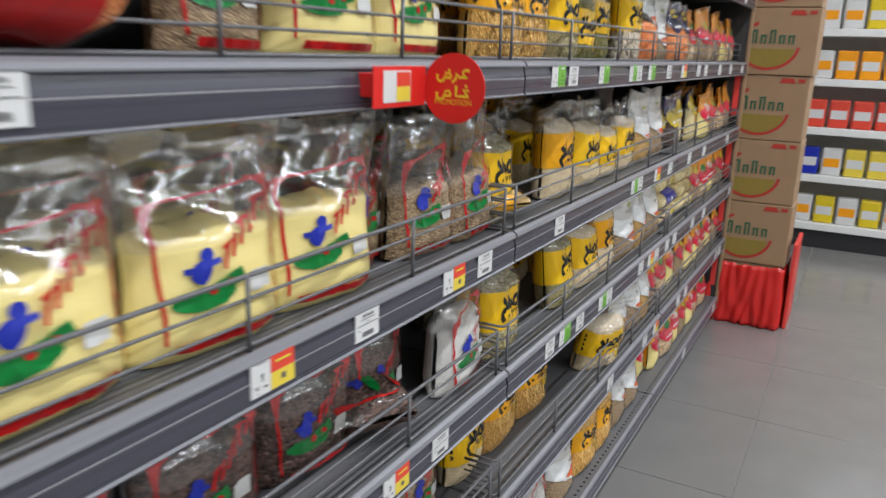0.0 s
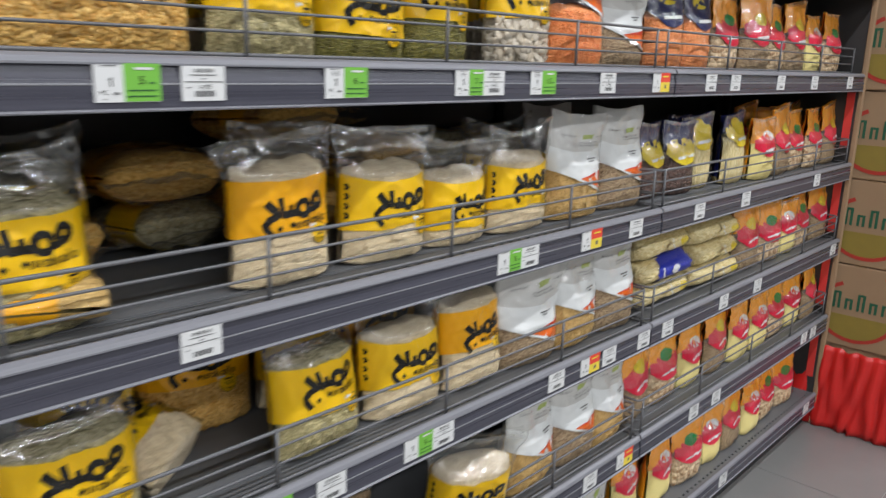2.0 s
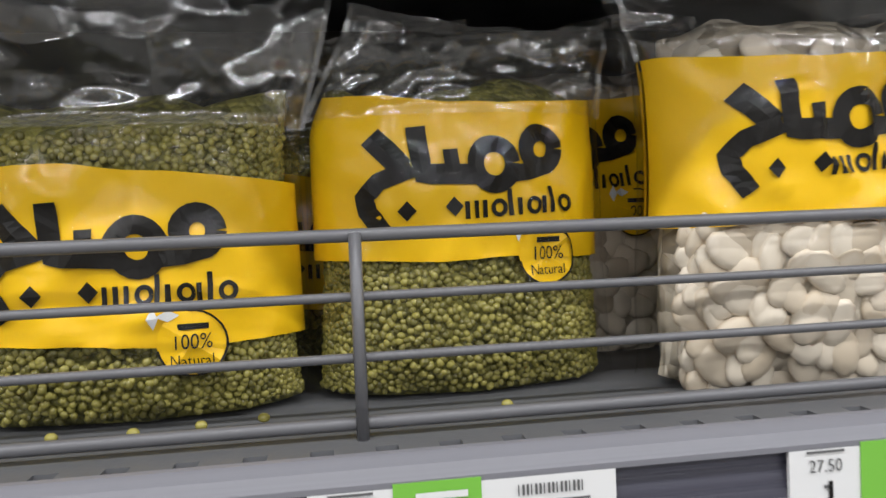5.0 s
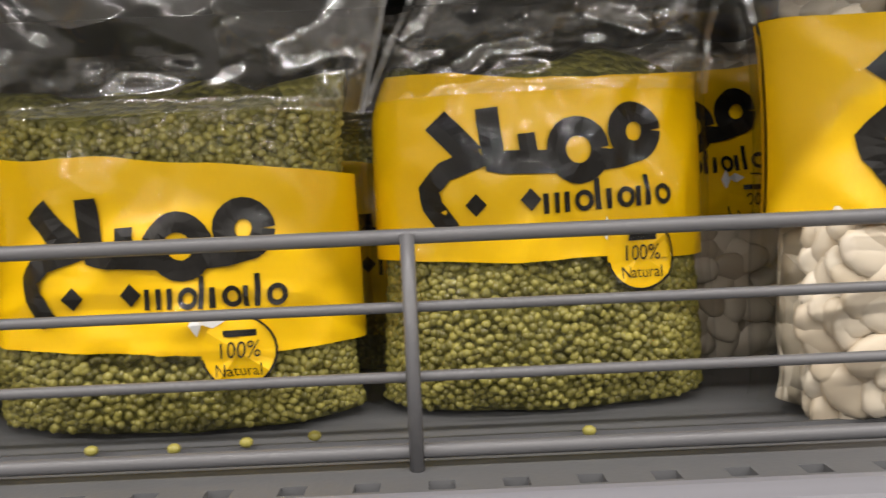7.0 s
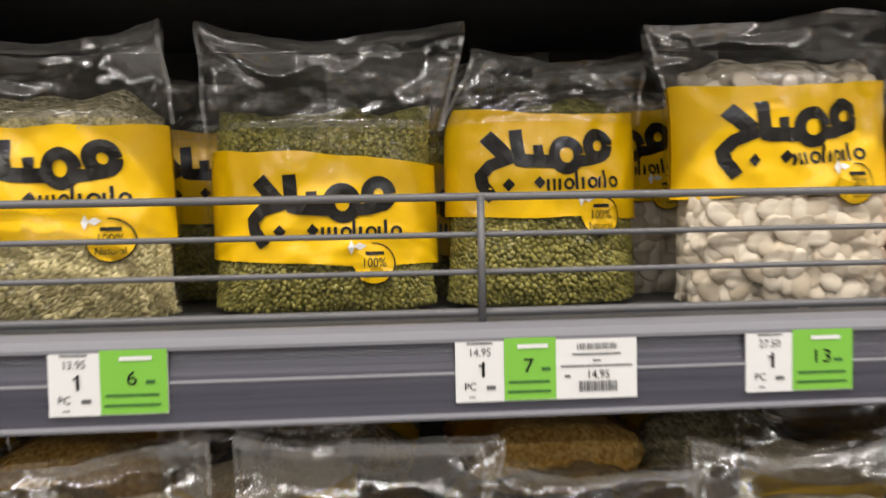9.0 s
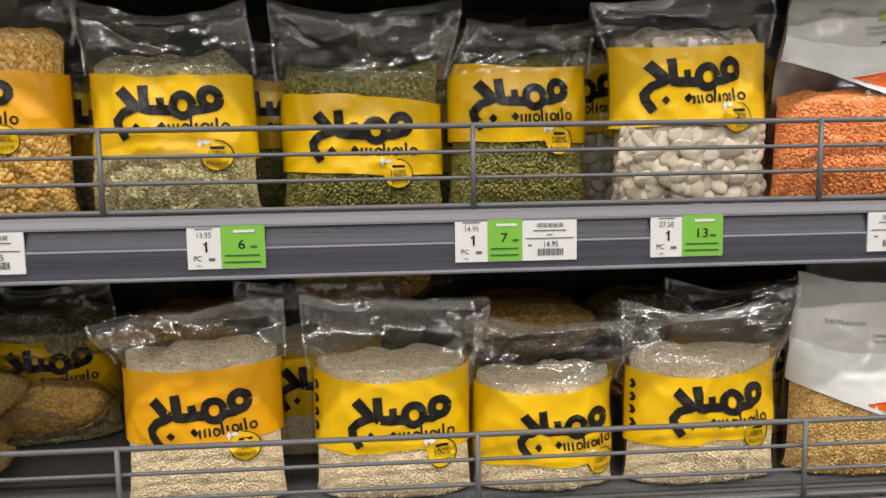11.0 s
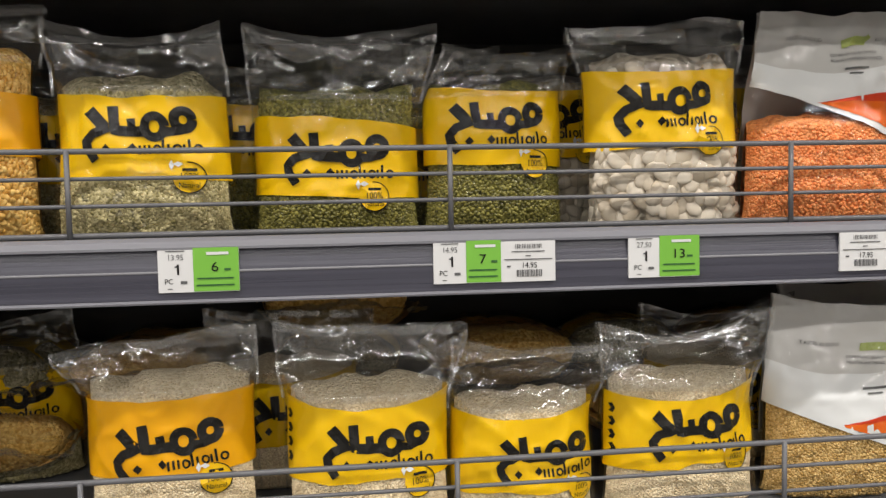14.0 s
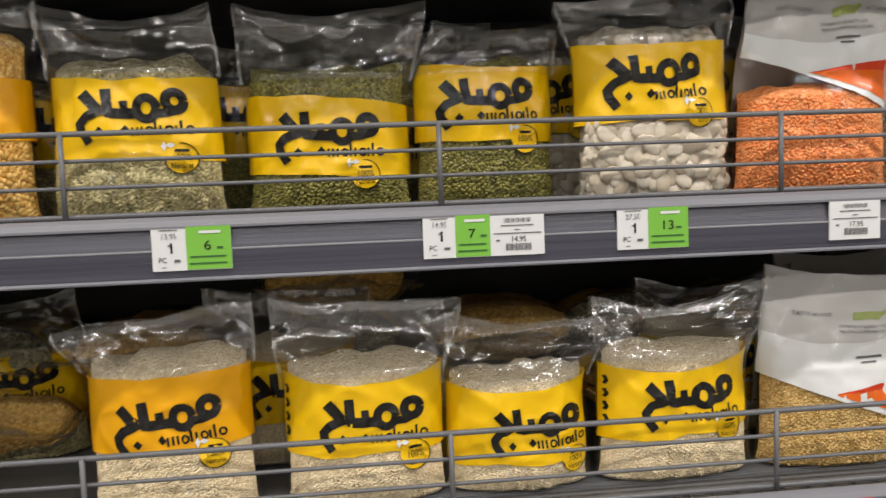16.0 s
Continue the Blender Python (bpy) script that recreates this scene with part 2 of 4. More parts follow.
# ---------------------------------------------------------------- mesh helpers
def part(name, bm, material, parent=None, label="", smooth=False):
    data = bpy.data.meshes.new(name)
    bm.to_mesh(data)
    bm.free()
    data.materials.append(material)
    if smooth:
        data.polygons.foreach_set("use_smooth", [True] * len(data.polygons))
    ob = new(name, data)
    ob.parent = parent
    return tagged(ob, label, kind="stuff" if name in ("small_print", "slanted_mark", "side_mark") else "")


def empty(name, label, category, group="", kind=""):
    return tagged(new(name), label, category, group, kind)


def block(bm, x0, x1, y0, y1, z0, z1, bevel=0.0):
    made = bmesh.ops.create_cube(bm, size=1, matrix=Matrix.Translation(((x0 + x1) / 2, (y0 + y1) / 2, (z0 + z1) / 2)) @ Matrix.Diagonal((x1 - x0, y1 - y0, z1 - z0, 1)))
    if bevel:
        edges = {e for v in made["verts"] for e in v.link_edges}
        bmesh.ops.bevel(bm, geom=list(edges), offset=bevel, segments=2, affect="EDGES", profile=0.5)
    return bm


def boxed(*sizes, bevel=0.0):
    return block(bmesh.new(), *sizes, bevel=bevel)


def tube(points, r, sides=8):
    """A round bar along a line of points."""
    bm, rings = bmesh.new(), []
    pts = [Vector(p) for p in points]
    for i, p in enumerate(pts):
        ahead = (pts[min(i + 1, len(pts) - 1)] - pts[max(i - 1, 0)]).normalized()
        side = ahead.cross(Vector((0, 0.2, 1)) if abs(ahead.z) < 0.9 else Vector((0, 1, 0))).normalized()
        up = side.cross(ahead)
        rings.append([bm.verts.new(p + r * (math.cos(a) * side + math.sin(a) * up)) for a in (2 * math.pi * k / sides for k in range(sides))])
    for a, b in zip(rings, rings[1:]):
        for k in range(sides):
            bm.faces.new((a[k], a[(k + 1) % sides], b[(k + 1) % sides], b[k]))
    bm.faces.new(rings[0][::-1])
    bm.faces.new(rings[-1])
    bmesh.ops.recalc_face_normals(bm, faces=bm.faces[:])
    return bm


def extrude_profile(profile, x0, x1):
    """A closed profile of (y, z) drawn along x."""
    bm = bmesh.new()
    a = [bm.verts.new((x0, y, z)) for y, z in profile]
    b = [bm.verts.new((x1, y, z)) for y, z in profile]
    k = len(profile)
    for i in range(k):
        bm.faces.new((a[i], a[(i + 1) % k], b[(i + 1) % k], b[i]))
    bm.faces.new(a[::-1])
    bm.faces.new(b)
    bmesh.ops.recalc_face_normals(bm, faces=bm.faces[:])
    return bm


TEXTS = {}


def lettering(words, height=1.0):
    """Outline of words as flat triangles: points about their middle, one unit high capitals, and faces."""
    if words not in TEXTS:
        curve = bpy.data.curves.new("lettering", "FONT")
        curve.body, curve.align_x, curve.align_y, curve.resolution_u = words, "CENTER", "CENTER", 3
        ob = new("lettering", curve)
        data = bpy.data.meshes.new_from_object(ob.evaluated_get(bpy.context.evaluated_depsgraph_get()))
        TEXTS[words] = ([(v.co.x / 0.7, v.co.y / 0.7) for v in data.vertices], [tuple(p.vertices) for p in data.polygons])
        bpy.data.objects.remove(ob)
        bpy.data.meshes.remove(data)
        bpy.data.curves.remove(curve)
    points, faces = TEXTS[words]
    return [(x * height, y * height) for x, y in points], faces


def flat_text(words, height, x, y, z, squeeze=1.0):
    """Words standing upright in the plane of one y, facing -y."""
    bm = bmesh.new()
    points, faces = lettering(words, height)
    verts = [bm.verts.new((x + a * squeeze, y, z + b)) for a, b in points]
    for f in faces:
        try:
            bm.faces.new([verts[i] for i in f])
        except ValueError:
            pass
    return bm


def upright_rect(bm, x0, x1, y, z0, z1):
    bm.faces.new([bm.verts.new(p) for p in ((x0, y, z0), (x1, y, z0), (x1, y, z1), (x0, y, z1))])
    return bm


# ---------------------------------------------------------------- bags
def smooth01(a, b, x):
    k = min(1.0, max(0.0, (x - a) / (b - a)))
    return k * k * (3 - 2 * k)


class Pouch:
    """The shape of a filled plastic bag that stands on z = 0 and faces -y."""

    def __init__(self, w, h, d, fill, seed, slant=0.0, lean=0.0, flop=0.0, crush=1.0, flare=0.05, top=None, dip=0.03, bowl=0.0):
        self.w, self.h, self.d, self.fill, self.seed = w, h, d, fill, seed * 7.31
        self.slant, self.lean, self.flop, self.crush, self.dip, self.bowl = slant, lean, flop, crush, dip, bowl
        self.top = top or (-w / 2 * (1 + flare), w / 2 * (1 + flare))
        self.sag = 0.5 * noise.noise((self.seed, 2.2, 8.1))
        rng = random.Random(seed * 11 + 5)
        self.tents = []
        for _ in range(7):
            a = rng.uniform(0.2, 2.9)
            self.tents.append((math.cos(a), math.sin(a), rng.uniform(-0.8, 0.8), rng.uniform(0.15, 0.95), rng.uniform(0.003, 0.0075) * rng.choice((-1, 1)), rng.uniform(0.24, 0.55)))

    def crumple(self, u, k, side):
        """Loose film above the filling: bowed sags from corner to corner, and straight sharp folds."""
        s = self.seed
        sag = noise.noise((k * 1.7 - 0.9 * (u - self.sag) ** 2 * (1.2 - k) + s, u * 0.8, side * 0.4)) * 0.0075
        sag += noise.noise((k * 3.0 + u * 1.2 + s, u * 1.8 - k, 4.0 + side * 0.4)) * 0.0016
        for a, b, u0, k0, amp, wide in self.tents:
            dist = abs(a * (u - u0) + b * (k - k0) * 0.75)
            if dist < wide:
                along = abs(a * (k - k0) * 0.75 - b * (u - u0))
                sag += amp * (1 - dist / wide) * max(0.0, 1 - along * 0.8)
        return self.crush * sag * smooth01(0, 0.22, k) * (1 - 0.6 * smooth01(0.86, 1, k))

    def at(self, u, v, off=0.0, side=-1):
        v = min(1.0, max(0.0, v))
        f, s = self.fill, self.seed
        k = max(0.0, (v - f) / (1 - f))
        if v < 0.14:
            depth = 0.70 + 0.30 * math.sin(v / 0.14 * math.pi / 2)
        elif v < f:
            depth = 1 - 0.16 * (v - 0.14) / max(0.01, f - 0.14)
        else:
            depth = 0.84 * (1 - k) ** 1.7 + 0.03
        rise = smooth01(f - 0.08, 1, v)
        foot = self.w / 2 * (1 + 0.05 * math.exp(-v / 0.06) - 0.02 * smooth01(0.1, 0.6, v))
        left = -foot * (1 + 0.035 * noise.noise((s, v * 3.3, 9.0))) * (1 - rise) + self.top[0] * rise
        right = foot * (1 + 0.035 * noise.noise((s, v * 3.3, 4.0))) * (1 - rise) + self.top[1] * rise
        across = (1 - min(1.0, abs(u)) ** 2.9) ** 0.64
        y = side * self.d / 2 * depth * across
        lump = noise.noise((u * 2.4 + s, v * 3.4, side * 2.1)) * 0.0045 + noise.noise((u * 5.5 + s, v * 8, side * 3.7)) * 0.0016
        pucker = 1 - abs(noise.noise((u * 3.2 + 2.0 * v + s, v * 5.5 - 1.2 * u, 3.0 + side))) * 2.4
        pull = 1 - abs(noise.noise((u * 7.5 + s, v * 6.0 + abs(u) * 2, 6.0 + side))) * 2.4
        lump -= (0.0036 * max(0.0, pucker) ** 2 + 0.0018 * max(0.0, pull) ** 2 * (0.35 + abs(u) ** 2)) * (1 if side < 0 else -1)
        if k > 0:
            lump += self.crumple(u, k, side)
        y += lump * (across if k <= 0 else max(across, min(1, 3 * k)))
        z = self.h * v
        z += self.h * smooth01(f, 1, v) * (self.slant * u - self.dip * (1 - u * u) + 0.025 * noise.noise((u * 1.6 + s, 3.3, 0)) - 0.015 * abs(noise.noise((u * 3.1 + s, 7.7, 0))))
        z += 0.004 * (1 - across) * math.exp(-v / 0.05)
        y += self.lean * z + self.flop * k * k * self.h
        x = (left + right) / 2 + u * (right - left) / 2
        return Vector((x + (off * abs(u) ** 8) * (1 if u > 0 else -1), y + side * off, z))


def grid_faces(bm, rows):
    for a, b in zip(rows, rows[1:]):
        for i in range(len(a) - 1):
            bm.faces.new((a[i], a[i + 1], b[i + 1], b[i]))


def us(k):
    """Steps across a bag, closer towards its sides."""
    return [math.sin((-1 + 2 * i / k) * math.pi / 2) for i in range(k + 1)]


def add_film(p, root, nu=26, nv=30):
    """The clear bag itself: taut over the filling, loose and creased above it."""
    split, low = p.fill * 0.97, nv // 3
    part("film", film_mesh(p, nu, [split * j / low for j in range(low + 1)]), TIGHT_FILM, root, "taut clear plastic", True)
    part("film_top", film_mesh(p, nu, [split + (1 - split) * j / (nv - low) for j in range(nv - low + 1)]), FILM, root, "clear crinkled plastic top", True)
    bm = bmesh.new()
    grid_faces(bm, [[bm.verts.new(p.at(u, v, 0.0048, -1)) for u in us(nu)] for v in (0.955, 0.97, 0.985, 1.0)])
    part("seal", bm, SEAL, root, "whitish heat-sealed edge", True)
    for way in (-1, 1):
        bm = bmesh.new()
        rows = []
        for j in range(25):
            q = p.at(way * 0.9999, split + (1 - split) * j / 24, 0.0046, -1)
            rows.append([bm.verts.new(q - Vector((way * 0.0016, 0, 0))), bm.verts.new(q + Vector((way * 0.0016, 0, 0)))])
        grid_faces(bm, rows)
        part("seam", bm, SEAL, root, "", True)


def film_mesh(p, nu, heights, off=0.0042):
    bm = bmesh.new()
    for side in (-1, 1):
        rows = [[bm.verts.new(p.at(u, v, off, side)) for u in us(nu)] for v in heights]
        grid_faces(bm, rows)
    bmesh.ops.remove_doubles(bm, verts=bm.verts[:], dist=0.0004)
    bmesh.ops.recalc_face_normals(bm, faces=bm.faces[:])
    return bm


def heap(p, u, top):
    """Height of the filling: lower at the bag's sides, uneven."""
    return top * (1 - 0.06 * abs(u) ** 5 + 0.045 * noise.noise((u * 1.5 + p.seed, 1.2, 6.0)) + p.bowl * (u * u - 0.4))


def contents_mesh(p, top, nu=22, nv=12, inset=0.0015):
    """The filling: front, back, floor and a heaped top."""
    bm = bmesh.new()
    front = [[bm.verts.new(p.at(u * 0.985, heap(p, u, top) * j / nv, -inset, -1)) for u in us(nu)] for j in range(nv + 1)]
    back = [[bm.verts.new(p.at(u * 0.985, heap(p, u, top) * 1.04 * j / nv, -inset, 1)) for u in us(nu)] for j in range(nv + 1)]
    grid_faces(bm, front)
    grid_faces(bm, [r[::-1] for r in back])
    for low, high in ((front[0], back[0]), (front[-1], back[-1])):
        ends = [low]
        for k in (0.25, 0.5, 0.75):
            rise = 0.010 * math.sin(k * math.pi) if low is front[-1] else 0.0
            ends.append([bm.verts.new(a.co.lerp(b.co, k) + Vector((0, 0, rise * (1 + noise.noise((a.co.x * 40, k * 3, p.seed)))))) for a, b in zip(low, high)])
        ends.append(high)
        grid_faces(bm, ends)
    bmesh.ops.remove_doubles(bm, verts=bm.verts[:], dist=0.0003)
    bmesh.ops.recalc_face_normals(bm, faces=bm.faces[:])
    return bm


def patch_mesh(p, u0, u1, low, high, off=0.0013, nu=26, nv=8, side=-1):
    """A printed field between two heights that may change across the bag."""
    bm = bmesh.new()
    steps = [u0 + (u1 - u0) * (math.sin((i / nu - 0.5) * math.pi) + 1) / 2 for i in range(nu + 1)]
    rows = [[bm.verts.new(p.at(u, low(u) + (max(high(u), low(u) + 0.002) - low(u)) * j / nv, off, side)) for u in steps] for j in range(nv + 1)]
    grid_faces(bm, rows)
    bmesh.ops.recalc_face_normals(bm, faces=bm.faces[:])
    return bm


def ribbon(bm, p, line, width, off):
    """A broad stroke on a bag, along points in metres from its middle foot."""
    fine = []
    for (x0, z0), (x1, z1) in zip(line, line[1:]):
        k = max(1, int(math.hypot(x1 - x0, z1 - z0) / 0.003))
        fine += [(x0 + (x1 - x0) * i / k, z0 + (z1 - z0) * i / k) for i in range(k)]
    fine.append(line[-1])
    rows = []
    for i, (x, z) in enumerate(fine):
        xa, za = fine[max(0, i - 1)]
        xb, zb = fine[min(len(fine) - 1, i + 1)]
        n = math.hypot(xb - xa, zb - za) or 1
        nx, nz = -(zb - za) / n * width / 2, (xb - xa) / n * width / 2
        rows.append([bm.verts.new(on_bag(p, x + s * nx, z + s * nz, off)) for s in (-1, 0, 1)])
    grid_faces(bm, rows)


def on_bag(p, x, z, off):
    return p.at(max(-0.97, min(0.97, x / (p.w / 2))), z / p.h, off)


def ring_line(cx, cz, rx, rz, a0=0, a1=360):
    return [(cx + rx * math.cos(radians(a0 + (a1 - a0) * i / 20)), cz + rz * math.sin(radians(a0 + (a1 - a0) * i / 20))) for i in range(21)]


def blob(bm, p, cx, cz, rx, rz, off, sides=20):
    """A filled round or diamond on a bag."""
    mid = bm.verts.new(on_bag(p, cx, cz, off))
    rim = [bm.verts.new(on_bag(p, cx + rx * math.cos(2 * math.pi * i / sides), cz + rz * math.sin(2 * math.pi * i / sides), off)) for i in range(sides)]
    for i in range(sides):
        bm.faces.new((mid, rim[i], rim[(i + 1) % sides]))


def brand_mark(p, cx, cz, s, turn=0.0):
    """The maker's mark as plain broad strokes, rings and diamonds."""
    bm = bmesh.new()
    off, t = 0.0024, 0.0097 * s
    co, si = math.cos(turn), math.sin(turn)

    def q(pairs):
        return [(cx + (a * co - b * si) * s, cz + (a * si + b * co) * s) for a, b in pairs]

    ribbon(bm, p, q([(-0.048, 0.021), (-0.034, 0.004)]), t * 1.15, off)
    ribbon(bm, p, q([(-0.030, 0.004), (-0.046, -0.001), (-0.053, -0.008), (-0.052, -0.015), (-0.045, -0.026)]), t * 0.9, off)
    ribbon(bm, p, q([(-0.026, 0.024), (-0.025, 0.001), (0.004, -0.001)]), t, off)
    ribbon(bm, p, q([(-0.0105, 0.012), (-0.0100, 0.001)]), t * 0.8, off)
    ribbon(bm, p, q(ring_line(0.011, 0.0035, 0.0094, 0.0100)), t * 0.88, off)
    ribbon(bm, p, q([(0.017, -0.002), (0.030, -0.001), (0.042, 0.002)]), t * 0.85, off)
    ribbon(bm, p, q(ring_line(0.037, 0.0095, 0.0080, 0.0084)), t * 0.92, off)
    for dx, dz in q([(-0.034, -0.016), (-0.011, -0.0155)]):
        blob(bm, p, dx, dz, 0.0044 * s, 0.0048 * s, off, 4)
    return bm


def small_mark(p, cx, cz, s, turn=0.0):
    """The small line under the mark, as bars and rings."""
    bm = bmesh.new()
    off, t = 0.0024, 0.0023 * s
    co, si = math.cos(turn), math.sin(turn)
    x = -0.008 * s

    def q(pairs):
        return [(cx + a * co - b * si, cz + a * si + b * co) for a, b in pairs]

    for kind in "iiiorioiro":
        if kind == "o":
            ribbon(bm, p, q(ring_line(x + 0.0030 * s, 0, 0.0031 * s, 0.0034 * s)), t * 0.9, off)
            x += 0.0086 * s
        else:
            tall = 0.0088 if kind == "r" else 0.0042
            ribbon(bm, p, q([(x, -0.0042 * s), (x, tall * s)]), t, off)
            x += 0.0046 * s
    return bm


def bag_text(p, words, cx, cz, height, off=0.0034, squeeze=0.85):
    bm = bmesh.new()
    points, faces = lettering(words, height)
    verts = [bm.verts.new(on_bag(p, cx + a * squeeze, cz + b, off)) for a, b in points]
    for f in faces:
        try:
            bm.faces.new([verts[i] for i in f])
        except ValueError:
            pass
    return bm


ICO = {}


def ico(level):
    if level not in ICO:
        bm = bmesh.new()
        bmesh.ops.create_icosphere(bm, subdivisions=level, radius=1)
        bm.verts.ensure_lookup_table()
        ICO[level] = (np.array([v.co[:] for v in bm.verts]), [tuple(v.index for v in f.verts) for f in bm.faces])
        bm.free()
    return ICO[level]


def seed_layer(name, p, top, size, level, material, parent, closeness, rng, hidden=(2, 2), label=""):
    """Single seeds pressed against the inside of the bag's front."""
    points, faces = ico(level)
    verts, polys, k = [], [], 0
    pitch = (size[0] + size[2]) * closeness
    across, rows = int(p.w * math.pi / 2 / pitch), int(top * p.h / (pitch * 0.87))
    for i in range(across * rows):
        u = math.sin(((i % across + 0.5 * (i // across % 2) + rng.uniform(-0.34, 0.34)) / across - 0.5) * 0.97 * math.pi)
        v = 0.02 + (top - 0.02) * (i // across + 0.45 * math.sin(i % across * 2.4) + rng.uniform(-0.35, 0.35)) / rows
        u *= 1 - 1.1 * size[0] / p.w * 2
        if hidden[0] < v < hidden[1] or v > heap(p, u, top):
            continue
        c = p.at(u, v, -size[1] * rng.uniform(1.5, 2.0))
        turn = Euler((rng.uniform(-0.2, 0.2), rng.uniform(0, 6.28), rng.uniform(-0.2, 0.2)), "YXZ").to_matrix()
        scale = np.array(size) * rng.uniform(0.85, 1.15)
        verts.append((points * scale) @ np.array(turn).T + np.array(c))
        polys += [tuple(i + k for i in f) for f in faces]
        k += len(points)
    data = bpy.data.meshes.new(name)
    data.from_pydata(np.concatenate(verts).tolist(), [], polys)
    data.materials.append(material)
    data.polygons.foreach_set("use_smooth", [True] * len(data.polygons))
    ob = new(name, data)
    ob.parent = parent
    return tagged(ob, label, kind="stuff")


def roundel(p, root, cx, cz, s):
    bm = bmesh.new()
    blob(bm, p, cx, cz, 0.0125 * s, 0.0125 * s, 0.0022)
    disc = part("roundel", bm, YELLOW, root, "round yellow quality mark")
    bm = bmesh.new()
    ribbon(bm, p, ring_line(cx, cz, 0.0122 * s, 0.0122 * s, -170, 95), 0.0008 * s, 0.003)
    part("outline", bm, INK, disc)
    bm = bmesh.new()
    blob(bm, p, cx - 0.0130 * s, cz + 0.0100 * s, 0.0020 * s, 0.0042 * s, 0.003, 4)
    blob(bm, p, cx - 0.0080 * s, cz + 0.0106 * s, 0.0040 * s, 0.0022 * s, 0.003, 4)
    part("leaf", bm, WHITE_PRINT, disc)
    bm = bag_text(p, "100%", cx, cz + 0.0005 * s, 0.0055 * s)
    part("writing", bm, INK, disc)
    bm = bag_text(p, "Natural", cx, cz - 0.0062 * s, 0.0042 * s)
    part("writing", bm, INK, disc)
    bm = bmesh.new()
    ribbon(bm, p, [(cx - 0.005 * s, cz + 0.0062 * s), (cx + 0.006 * s, cz + 0.0062 * s)], 0.0022 * s, 0.0032)
    part("writing", bm, INK, disc)


def yellow_bag(label, w, h, d, fill, band, content, seed, mark_at, beans=None, ink=YELLOW, side_mark=False, mark=1.0, turn=0.0, seal=(0.038, -0.037), **shape):
    """Clear bag with a printed yellow band round it: band gives its lower and upper edges in metres."""
    p, root = Pouch(w, h, d, fill, seed, **shape), empty("food_bag", label, "food bag", "bags on the shelves")
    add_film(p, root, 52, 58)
    low_l, low_r, high_l, high_m, high_r = (z / h for z in band)
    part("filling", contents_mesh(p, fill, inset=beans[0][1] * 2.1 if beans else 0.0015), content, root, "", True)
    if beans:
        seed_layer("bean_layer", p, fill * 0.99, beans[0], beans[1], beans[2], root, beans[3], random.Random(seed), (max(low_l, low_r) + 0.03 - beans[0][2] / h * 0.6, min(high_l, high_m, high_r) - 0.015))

    def low(u):
        return low_l + (low_r - low_l) * (u + 1) / 2 + 0.012 * noise.noise((u * 1.7 + seed, 4.0, 2.0))

    def high(u):
        return high_m + (high_r - high_l) / 2 * u + ((high_l + high_r) / 2 - high_m) * u * u + 0.010 * noise.noise((u * 2.6 + seed, 7.0, 2.0))

    belt = part("band", patch_mesh(p, -1, 1, low, high, nu=44, nv=22), ink, root, "glossy printed yellow band", True)
    part("band_back", patch_mesh(p, -1, 1, low, high, side=1), ink, root, "", True)
    cx, cz = mark_at
    part("mark", brand_mark(p, cx, cz, mark, turn), INK, belt)
    part("small_mark", small_mark(p, cx + 0.004 * mark, cz - 0.0175 * mark, mark, turn), INK, belt)
    if side_mark:
        bm = bmesh.new()
        for k in range(4):
            z = h * (low_l + (high_l - low_l) * (0.22 + 0.17 * k))
            ribbon(bm, p, [(-w / 2 * 0.952, z), (-w / 2 * 0.93, z + 0.004), (-w / 2 * 0.955, z + 0.009)], 0.0030, 0.0024)
        part("side_mark", bm, INK, belt)
    roundel(p, root, cx + seal[0] * mark, cz + seal[1] * mark, mark * 1.2)
    return root


